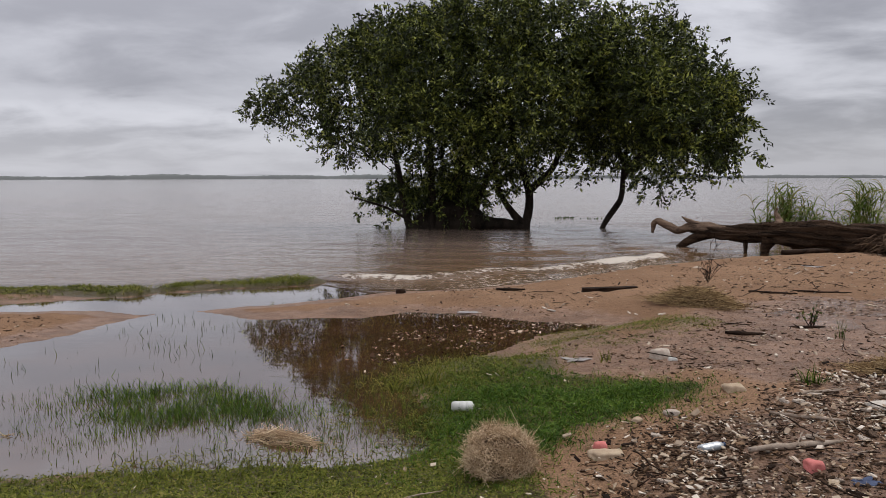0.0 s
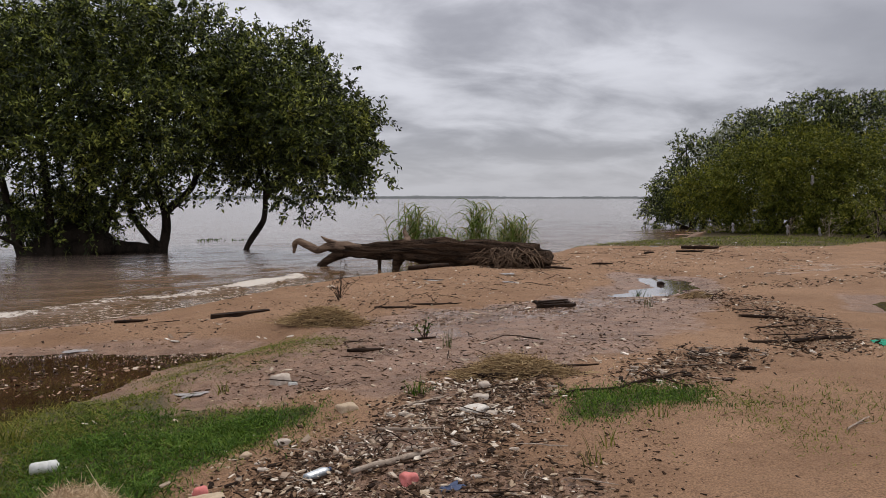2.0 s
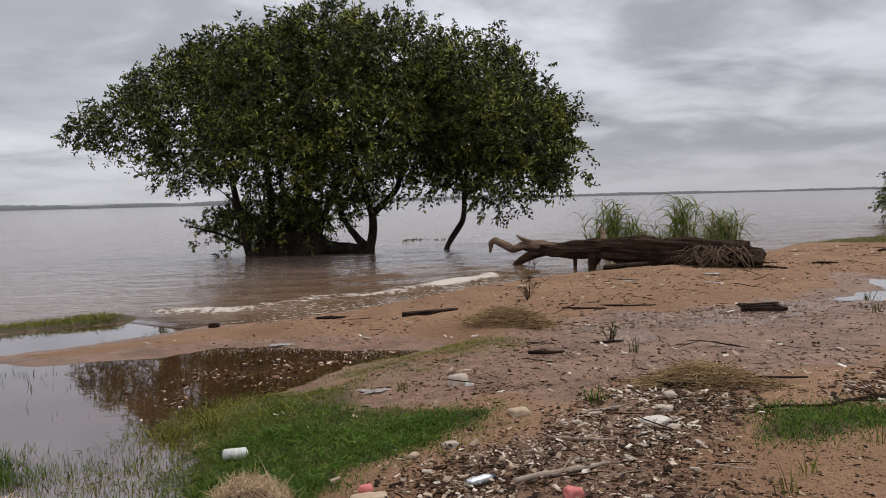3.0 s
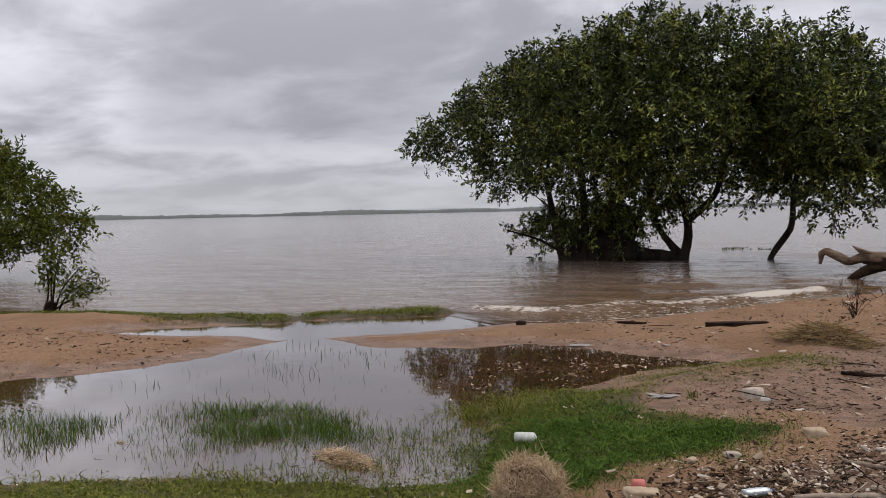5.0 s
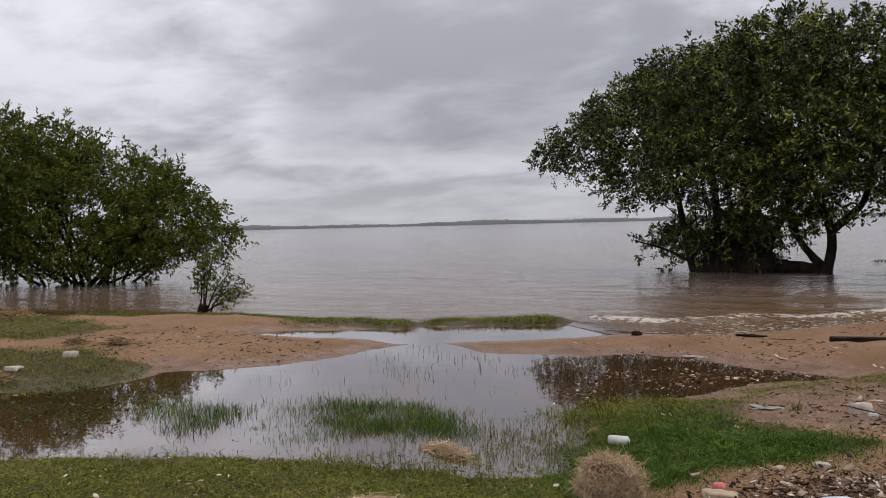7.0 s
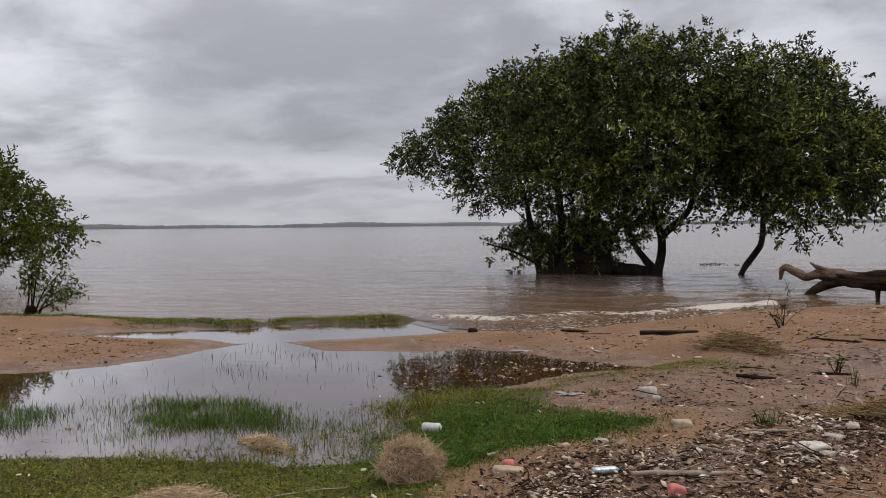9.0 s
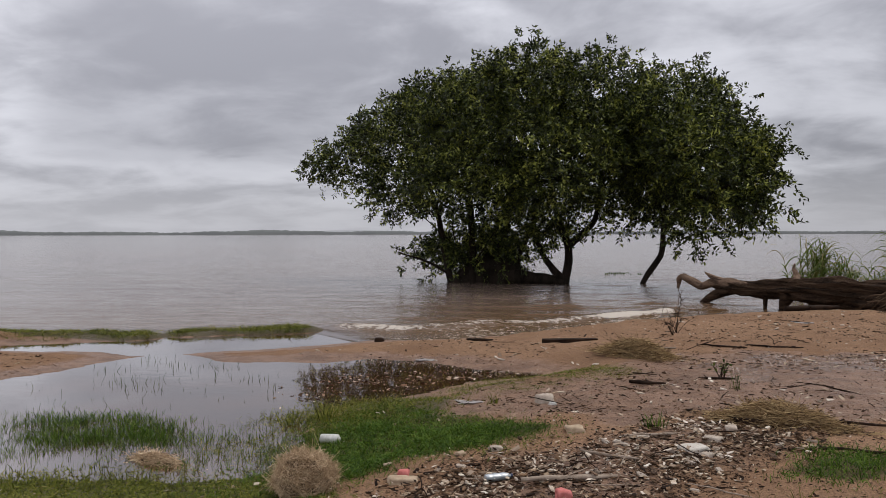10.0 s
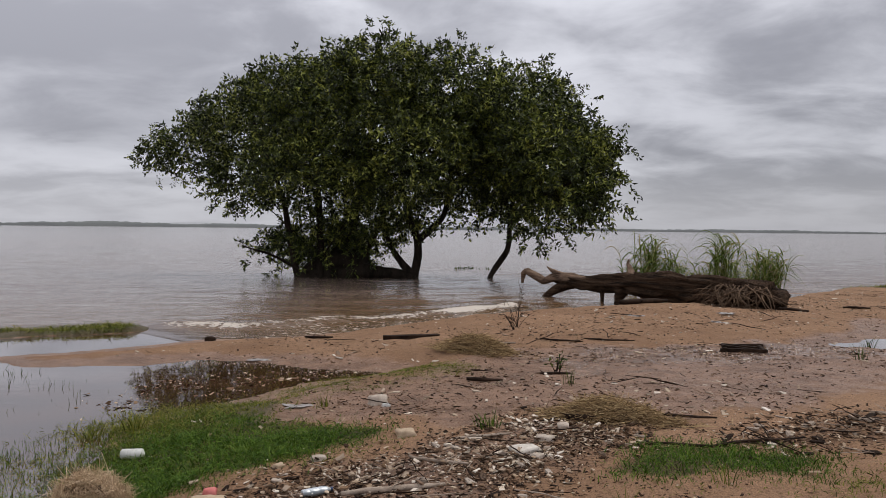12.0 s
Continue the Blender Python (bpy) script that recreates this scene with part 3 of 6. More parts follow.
LITTER_SOFT = [(1.6, 5.6), (1.3, 6.6), (2.2, 7.3), (4.5, 7.1), (5.5, 6.2), (4.6, 5.6), (3, 5.6)]


def soft_in(x, y, poly, wide=0.25, seed=41, wob=0.25):
    return step(-(outside(x, y, poly) + wob * fractal(x, y, 1.8, seed)), -wide, wide)


def build_ground():
    xs, ys = graded(-7.0, 7.5, 0.06, -4500, 4500, 1.05), graded(2.4, 13.0, 0.06, -4500, 4500, 1.05)
    x, y, f = sheet(xs, ys)
    z = height(x, y)
    me = mesh_of("ground", np.column_stack([x, y, z]), f)
    dp, dl = shore_distance(x, y)
    wet = np.maximum(1 - step(np.minimum(dp, dl), 0.05, 0.75), 0)
    soak = [(0.4, 6.0), (0.8, 7.2), (2.3, 7.8), (3.0, 8.9), (5.2, 9.1), (7.2, 9.6), (8.5, 9.0), (6.5, 7.0), (4.6, 5.9), (2.4, 5.6), (1.0, 5.7)]
    wet = np.maximum(wet, 0.95 * soft_in(x, y, soak, 0.5, 51, 0.5))
    for poly in PUDDLES:
        wet = np.maximum(wet, 1 - step(outside(x, y, poly), 0.1, 0.8))
    wet = np.maximum(wet, 0.55 * soft_in(x, y, LITTER_MAIN, 0.4))
    turf = np.zeros_like(x)
    for poly, a in ((GRASS_MAIN, 1), (GRASS_FRONT, 1), (GRASS_EAST, 0.45), (GRASS_EDGE, 0.7), (GRASS_RIGHT, 0.75), (GRASS_RIGHT_B, 0.3), (GRASS_LEFT, 0.6), (GRASS_LEFT_B, 0.8), (GRASS_FAR, 0.8), (THICKET, 1.0)):
        turf = np.maximum(turf, a * soft_in(x, y, poly))
    turf = np.maximum(turf, step(strip_mask(x, y), -0.05, 0.2))
    turf = np.maximum(turf, step(-y, 3, 12) * 0.7)
    litter = np.zeros_like(x)
    for poly, a in ((LITTER_MAIN, 0.5), (LITTER_B, 0.52), (LITTER_C, 0.5), (LITTER_D, 0.45), (LITTER_SOFT, 0.3)):
        litter = np.maximum(litter, a * soft_in(x, y, poly))
    film = 0.8 * soft_in(x, y, [(2.6, 8.1), (3.6, 8.9), (5.6, 9.3), (7.4, 9.6), (7.2, 8.6), (5.2, 7.6), (3.4, 7.2)], 0.5, 61, 0.5)
    film = np.maximum(film, 0.25 * soft_in(x, y, [(0.7, 6.2), (1.0, 7.0), (2.4, 7.6), (3, 6.6), (2.2, 5.9)], 0.4, 63, 0.4))
    film = np.maximum(film, 0.6 * soft_in(x, y, [(10.4, 10.2), (13.2, 12.0), (15.8, 11.8), (15.0, 10.6), (12.5, 9.8)], 0.5, 65, 0.5))
    mask(me, "film", film), mask(me, "wet", wet), mask(me, "turf", turf), mask(me, "litter", litter)
    put("ground", me, M_GROUND, label="pinkish beach sand with wet mud and turf", category="ground", kind="structure")


build_ground()


# ---- water ----
JOIN = [(-400, -40), (-40, 4), (-16, 9.2), (-9, 10.4), (-5, 10.6), (-3.6, 11.4), (-2.4, 11.3), (-1.2, 10.2), (0.4, 10.9), (1.5, 11.5), (5, 14.6), (9, 16.4), (14, 19.5), (22, 23), (40, 30), (400, 0)]
BREAKERS = [([(-2.2, 12.2), (-0.93, 12.1), (0.1, 12.95), (1.2, 13.5), (2.4, 14.4), (3.7, 15.6)], 0.13, 0.28), ([(-1.5, 13.9), (0.5, 14.2), (2.6, 15.3), (4.2, 17.2)], 0.07, 0.4), ([(-2, 16.2), (1, 16.6), (4, 18)], 0.05, 0.5)]


def build_water():
    xs = graded(-9, 12, 0.08, -4400, 4400, 1.05)
    ss = graded(0, 12, 0.07, -0.01, 4400, 1.045)
    u, s, f = sheet(xs, ss)
    line = np.array(JOIN)
    y = np.interp(u, line[:, 0], line[:, 1]) + s
    calm = step(s, 0.2, 2.5)
    near = 1 - step(s, 30, 120)
    chop = calm * near * (0.3 + 0.7 * step(u, -3, 0.5) * (1 - step(s, 8, 22)))
    z = chop * (0.055 * fractal(u * 0.5 + 0.1 * y, y * 1.5, 0.8, 61) + 0.02 * fractal(u * 0.8, y * 1.8, 2.2, 67))
    foam = np.zeros_like(z)
    for crest, high, wide in BREAKERS:
        wob = 0.35 * fractal(u, y, 0.8, 71)
        d = along(u, y + wob, crest)
        broken = 0.6 + 0.4 * fractal(u, y, 0.55, 77)
        z = z + high * np.clip(broken, 0.2, 1) * np.exp(-(d / wide) ** 2) * step(s, 0.1, 1.0)
    crest = BREAKERS[0][0]
    d = along(u, y + 0.25 * fractal(u, y, 0.8, 71) + 0.12, crest)
    foam = 1.0 * np.exp(-(d / 0.24) ** 2) * (0.7 + 0.6 * fractal(u, y, 0.7, 83))
    dl = outside(u, y, LAKE) + 0.16 * fractal(u, y, 0.9, 3)
    foam = np.maximum(foam, 0.55 * np.exp(-((dl + 0.12) / 0.10) ** 2) * step(u, -2.5, -1.0) * (1 - step(u, 7, 9)))
    foam = np.maximum(foam, 0.46 * step(dl, -1.9, -0.5) * step(u, -2.0, 0) * (1 - step(u, 5, 7)))
    z = z - 0.008 * (1 - step(s, 0.0, 0.2))
    me = mesh_of("lake_water", np.column_stack([u, y, z]), f)
    mask(me, "foam", foam)
    mask(me, "shallow", step(dl, -7, -0.5))
    mask(me, "still", (1 - step(s, 0.1, 1.6)) * (1 - step(u, -1.2, 0.4)))
    put("lake_water", me, M_LAKE, label="wide brown lake water with small breaking waves", category="water", kind="structure")
    xs, ts = graded(-14, 3, 0.25, -390, 10, 1.2), np.linspace(0, 1, 50)
    u, t, f = sheet(xs, ts)
    top = np.interp(u, line[:, 0], line[:, 1]) + 0.25
    y = np.minimum(-45.0 * step(-u, 30, 390) + 1.0, top - 1) * (1 - t) + top * t
    me = mesh_of("pond_water", np.column_stack([u, y, np.full(len(u), -0.004)]), f)
    put("pond_water", me, M_POND, label="still shallow flood water on the beach", category="water", kind="structure")
    for poly, z in zip(PUDDLES, PUDDLE_Z):
        p = np.array(poly)
        c = p.mean(0)
        xs, ys = np.linspace(p[:, 0].min() - 0.6, p[:, 0].max() + 0.6, 12), np.linspace(p[:, 1].min() - 0.6, p[:, 1].max() + 0.6, 12)
        x, y, f = sheet(xs, ys)
        put("puddle", mesh_of("puddle", np.column_stack([x, y, np.full(len(x), z)]), f), M_PUDDLE, label="thin puddle on wet sand", category="puddle", group="beach puddles", kind="structure")


build_water()


def build_far_shore():
    a = np.linspace(-75, 80, 1400)
    r = 1500 + 250 * np.sin(np.radians(a * 2.3)) + 60 * fractal(a, a * 0, 0.2, 3)
    x, y = r * np.sin(np.radians(a)), r * np.cos(np.radians(a))
    top = 4.2 + 2.2 * fractal(a, a * 0 + 3, 0.35, 5, 4) + 1.6 * np.abs(fractal(a, a * 0, 4.0, 8, 3)) + 2.2 * step(fractal(a, a * 0 + 9, 0.12, 15), 0.1, 0.5)
    rows = [np.column_stack([x * k, y * k, h]) for k, h in ((1.0, np.full(len(a), -1.0)), (1.0, top * 0.6 + 0.6), (1.004, top + 0.6), (1.05, np.full(len(a), -1.0)))]
    n = len(a)
    i, j = np.meshgrid(np.arange(3), np.arange(n - 1), indexing="ij")
    b = i * n + j
    put("far_shore", mesh_of("far_shore", np.concatenate(rows), np.stack([b, b + 1, b + n + 1, b + n], -1).reshape(-1, 4)), M_FAR,
        label="distant low wooded shore under grey haze", category="backdrop", kind="structure")
    a = np.linspace(-40, -3, 160)
    r = np.full(len(a), 3000.0)
    top = 4 + 10 * np.exp(-((a + 17) / 9) ** 2) + 6 * fractal(a, a * 0, 0.3, 2)
    x, y = r * np.sin(np.radians(a)), r * np.cos(np.radians(a))
    rows = [np.column_stack([x, y, np.full(len(a), -1.0)]), np.column_stack([x, y, np.maximum(top * np.sin(np.linspace(0, np.pi, len(a))) ** 0.5, 0)])]
    b = np.arange(len(a) - 1)
    me = mesh_of("far_hills", np.concatenate(rows), np.stack([b, b + 1, b + 1 + len(a), b + len(a)], -1))
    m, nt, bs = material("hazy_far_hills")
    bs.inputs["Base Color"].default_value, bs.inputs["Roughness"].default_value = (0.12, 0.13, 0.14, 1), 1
    # the haze is put into the hills' own colour as a pale grey glow
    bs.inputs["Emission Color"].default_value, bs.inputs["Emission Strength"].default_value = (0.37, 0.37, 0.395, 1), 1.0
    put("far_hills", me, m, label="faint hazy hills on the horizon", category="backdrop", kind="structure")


build_far_shore()


# ---- trees ----
def tree(at, right, lobes, limbs, mat, label, category, twigs, leaves, length, width, seed, gap=-0.35, bark=None, name="tree", droop=0.35):
    ob = thing(name, pose(*at), label, category)
    parts = [tube(local_line(bent(p, 14), right), r, 9, 0.12, seed + k) for k, (p, r) in enumerate(limbs)]
    v, f = join(parts)
    put("trunk", mesh_of("trunk", v, f), bark or M_BARK, parent=ob)
    v, f = crown_arrays(lobes, right, twigs, leaves, length, width, seed, gap, droop)
    put("crown", mesh_of("crown", v, f, False), mat, parent=ob)
    return ob


R0, R6, R2 = (0.999, 0.046), (0.887, 0.461), (0.92, -0.392)


def fans(lobes, root, r0, seed, n=1):
    """Limbs from a root up into each leafy mass."""
    g = np.random.default_rng(seed)
    out = []
    for u, w, z, *_ in lobes:
        for _ in range(n):
            e = np.array((u, w, z)) + g.normal(size=3) * 0.3
            b = np.array(root) + g.normal(size=3) * [0.35, 0.35, 0]
            m = b * 0.5 + e * 0.5 + g.normal(size=3) * 0.2 + [0, 0, 0.2]
            out.append(([b, m, e], (r0, r0 * 0.6, r0 * 0.2)))
    return out


LOBES_A = [(0.0, 0.0, 4.8, 3.1, 3.3, 2.4), (-3.02, 1.55, 4.88, 2.19, 2.6, 1.51), (-5.19, 2.45, 4.59, 1.67, 1.6, 0.98), (-6.81, 3.09, 4.37, 0.81, 0.7, 0.44), (-3.63, 1.3, 3.28, 1.24, 2, 1.15), (-1.42, 0.34, 5.76, 2.13, 2.5, 1.32), (1.3, 0.0, 6.45, 2.2, 2.6, 1.4), (1.92, -1.2, 3.93, 2.37, 2.5, 2.01), (-0.72, -0.99, 3.2, 2.28, 2.5, 1.55), (-1.95, 0.62, 0.92, 1.4, 1.4, 0.65), (0.92, 0.5, 1.65, 1.55, 2.0, 1.09), (3.01, -0.5, 2.2, 0.91, 1.2, 0.88), (3.2, 0.5, 6.05, 2.1, 2.5, 1.75), (-0.72, 0.84, 1.01, 1.64, 1.5, 0.82), (3.3, 0.3, 4.3, 1.5, 2.0, 1.8), (0.2, 0.6, 0.75, 1.2, 0.9, 0.7), (-2.3, 1.3, 6.0, 1.5, 1.7, 1.1), (-3.8, 2.0, 5.7, 1.4, 1.5, 0.95), (-5.1, 2.5, 5.1, 1.1, 1.2, 0.75), (0.5, 0.1, 6.45, 1.6, 1.8, 0.95), (-6.9, 3.1, 3.95, 0.65, 0.6, 0.35), (-6.0, 2.8, 3.7, 0.7, 0.7, 0.4)]
LIMBS_A = [([(-0.7, 0, -0.3), (-0.7, 0, 1.2), (-0.75, 0.1, 2.6), (-1.1, 0.2, 5)], (0.13, 0.11, 0.05)), ([(-1.4, 0.3, -0.3), (-1.7, 0.2, 1.2), (-1.9, 0.1, 2.6), (-2.9, 0.4, 5)], (0.12, 0.1, 0.05)),
           ([(2.3, 0, -0.4), (2.35, 0, 0.1), (2.5, 0, 0.75), (2.46, 0, 1.4), (2.0, 0, 2.3), (1.7, 0, 4.5)], (0.17, 0.14, 0.12, 0.05)), ([(2.3, 0, 0.1), (1.95, 0, 0.45), (1.5, 0.1, 1.1), (1.2, 0, 2.6)], (0.14, 0.1, 0.05)),
           ([(2.4, 0, 0.02), (1.6, 0, 0.16), (0.6, 0.1, 0.22), (-0.2, 0.2, 0.15), (-1.4, 0.2, -0.1)], (0.15, 0.2, 0.3, 0.25)), ([(1.0, 0.3, 0.0), (0.3, 0.3, 0.55), (-0.5, 0.3, 0.5), (-1.3, 0.3, 0.0)], (0.25, 0.4, 0.35, 0.2)), ([(2.48, 0, 1.25), (2.9, 0.1, 1.6), (3.4, 0.2, 2.1), (3.7, 0.3, 4.5)], (0.12, 0.1, 0.05)),
           ([(-0.2, 0.4, -0.3), (0.1, 0.4, 0.9), (0.5, 0.5, 2.0), (0.4, 0.4, 5)], (0.16, 0.12, 0.05)), ([(0.6, 0.5, 0.1), (0.9, 0.6, 1.1), (1.5, 0.5, 2.4)], (0.12, 0.08)), ([(-1.0, 0.2, 0), (-2.2, 0.1, 0.7), (-3.2, 0, 1.0)], (0.06, 0.02))]
tree((-0.84, 24.49, 0), R0, LOBES_A, LIMBS_A + fans(LOBES_A[4:9], (-0.5, 0.3, 0.2), 0.03, 5), M_LEAF, "broad dark green tree leaning on several trunks in shallow water", "tree", 14000, 17, 0.145, 0.06, 11, -0.06, droop=0.2)
LOBES_B = [(0.81, -0.06, 5.44, 2.05, 2.46, 1.58), (1.63, -1.92, 3.91, 1.83, 2.3, 1.66), (0.58, 0.5, 3.42, 1.36, 2.0, 1.63), (2.02, -3.12, 2.96, 1.36, 1.76, 1.15), (1.59, -1.82, 1.78, 1.26, 1.39, 0.75), (-0.05, 0.8, 4.96, 1.63, 2.0, 1.72), (2.38, -3.68, 4.07, 0.64, 0.68, 0.49), (2.48, -3.98, 2.44, 0.64, 0.67, 0.58), (-0.41, 0.3, 2.15, 0.63, 0.8, 0.54), (2.7, -2.2, 4.0, 0.9, 1.0, 0.8), (2.5, -3.3, 2.6, 0.8, 0.9, 0.7)]
LIMBS_B = [([(-0.05, 0, -0.3), (0.1, 0, 0.2), (0.42, 0, 0.62), (0.72, 0, 0.98), (0.66, 0, 1.5), (0.7, 0, 2.4), (1.2, 0, 4.4)], (0.085, 0.09, 0.075, 0.04)), ([(0.68, 0, 1.6), (1.2, -0.8, 2.6), (1.7, -1.9, 3.6)], (0.09, 0.04)), ([(0.7, 0, 2.2), (0.2, 0.3, 3.4), (0, 0.5, 4.8)], (0.09, 0.04)), ([(0.68, 0, 1.9), (1.3, -1.6, 2.6), (2.0, -3.1, 3.0)], (0.08, 0.05, 0.03))]
tree((3.92, 24.51, 0), R0, LOBES_B, LIMBS_B, M_LEAF, "dark green tree on one crooked thin trunk in water", "tree", 6400, 17, 0.145, 0.06, 23, -0.09, droop=0.25)
LOBES_C = [(0.0, 0.0, 2.76, 2.55, 2.8, 1.82), (-2.55, 0.0, 3.04, 2.19, 2.8, 2.1), (2.28, 0.0, 2.04, 1.91, 2.2, 1.31), (3.83, 0.0, 1.4, 1.0, 1.2, 0.77), (1.0, 0.29, 3.4, 1.91, 2, 0.91), (-1.73, 0.29, 4.41, 1.91, 2, 1.09),
           (-2.92, 0.29, 5.19, 1.0, 1, 0.55), (-0.18, -0.31, 1.45, 2.73, 2.2, 0.85), (-4.92, 0.0, 3.22, 2.55, 3, 2.37), (-4.56, 0.0, 1.22, 2.73, 2.5, 0.91), (2.92, 0.0, 2.95, 0.82, 0.8, 0.46), (0.6, -0.5, 0.85, 2.4, 1.5, 0.5), (-2.6, -0.4, 0.8, 2.0, 1.5, 0.5)]
tree((-19.9, 16.62, 0), R6, LOBES_C, fans(LOBES_C, (-0.2, 0, -0.3), 0.055, 8, 2), M_LEAF_BUSH, "low spreading green tree with drooping branches standing in water", "tree", 9500, 13, 0.155, 0.06, 31, -0.15)
LOBES_D = [(0.31, 0.0, 2.04, 1.68, 2.5, 1.83), (1.53, 0.0, 3.56, 1.53, 2.5, 1.53), (0.61, 0.0, 4.63, 0.92, 1, 0.67), (-0.91, 0.0, 1.12, 0.76, 1.5, 1.22), (1.83, 1.0, 1.43, 2.14, 3, 1.53), (3.97, 0.0, 5.7, 1.37, 2, 0.85)]
tree((28.1, 32.94, 0), R2, LOBES_D, fans(LOBES_D, (1, 0, -0.2), 0.1, 12), M_LEAF, "dark tree at the water's edge of the thicket", "tree", 3000, 12, 0.19, 0.065, 41, -0.12)
LOBES_E = [(-1.92, 0.0, 4.15, 2.06, 2.5, 1.65), (0.0, 0.0, 5.38, 1.79, 2.5, 1.24), (2.21, 0.0, 5.11, 2.2, 2.5, 1.51), (4.68, 0.0, 5.25, 2.2, 2.5, 1.65), (-0.27, 0.0, 3.32, 3.3, 3, 1.93), (-3.85, 0.0, 3.59, 1.1, 2, 1.24)]
tree((31.72, 27.04, float(height(31.72, 27.04))), R2, LOBES_E, fans(LOBES_E, (0, 0, -0.1), 0.14, 14), M_LEAF, "tall dark tree rising behind the thicket", "tree", 4400, 12, 0.19, 0.065, 43, -0.12)
LOBES_F = [(0.0, 0.0, 4.83, 0.94, 1, 0.88), (-0.63, 0.0, 3.89, 0.94, 1, 0.94)]
tree((31.37, 32.63, 0), R2, LOBES_F, fans(LOBES_F, (0, 0, -0.1), 0.08, 16), M_LEAF_PALE, "pale thin-leaved tree behind the thicket", "tree", 600, 12, 0.12, 0.035, 47)
LOBES_G = [(-3.12, 0.0, 1.55, 1.34, 1.6, 1.23), (-1.34, 0.0, 2.11, 1.79, 2, 1.67), (0.67, 0.0, 2.33, 2.01, 2, 2.01), (0.0, -0.3, 0.55, 2.9, 1.6, 0.71)]
tree((24.76, 22.4, float(height(24.76, 22.4))), R2, LOBES_G, fans(LOBES_G, (-0.3, 0, -0.1), 0.05, 18, 2), M_LEAF_FRONT, "dense olive green bush on the bank", "bush", 4600, 12, 0.14, 0.05, 53, name="bush", gap=-0.28)
LOBES_H = [(2.68, 0.0, 2.11, 2.01, 2, 2.01), (4.91, 0.0, 2.33, 2.01, 2, 2.23), (3.57, -0.3, 0.55, 2.68, 1.6, 0.89)]
tree((24.76, 22.4, float(height(24.76, 22.4))), R2, LOBES_H, fans(LOBES_H, (3.6, 0, -0.1), 0.05, 19, 2), M_LEAF_FRONT, "dense olive green bush on the bank", "bush", 3600, 12, 0.14, 0.05, 57, name="bush", gap=-0.28)
LOBES_I = [(0.0, 0.0, 1.45, 1.35, 1.5, 1.16), (-0.97, 0.0, 0.67, 0.97, 1.2, 0.68), (1.35, 0.0, 1.64, 1.35, 1.6, 1.55)]
tree((24.89, 18.0, float(height(24.89, 18.0))), R2, LOBES_I, fans(LOBES_I, (0, 0, -0.1), 0.04, 20, 4), M_LEAF_FRONT, "thin twiggy bush with sparse leaves on the bank", "bush", 700, 10, 0.13, 0.04, 59, name="bush", gap=-0.1)


# ---- the fallen log and the reeds behind it ----
def over(x, y, up=0.0):
    return float(height(np.array([x]), np.array([y]))[0]) + up


def skin(points, radii, sides, rows, ridge, seed):
    """A thick, fissured trunk: (verts, quads)."""
    p = bent(points, rows)
    r = np.interp(np.linspace(0, 1, rows), np.linspace(0, 1, len(radii)), radii)
    v, f = tube(p, r, sides, 0.0, seed)
    a = np.tile(np.arange(sides) / sides, rows)
    s = np.repeat(np.linspace(0, 1, rows), sides)
    k = np.repeat(r, sides)
    wave = np.abs(fractal(a * 18, s * 4, 1.0, seed)) * 1.4 + 0.6 * fractal(a * 5, s * 8, 1.0, seed + 5)
    body = v[: rows * sides]
    c = np.repeat(p, sides, 0)
    body += (body - c) * (ridge * (wave - 0.3))[:, None]
    v[: rows * sides] = body
    return v, f


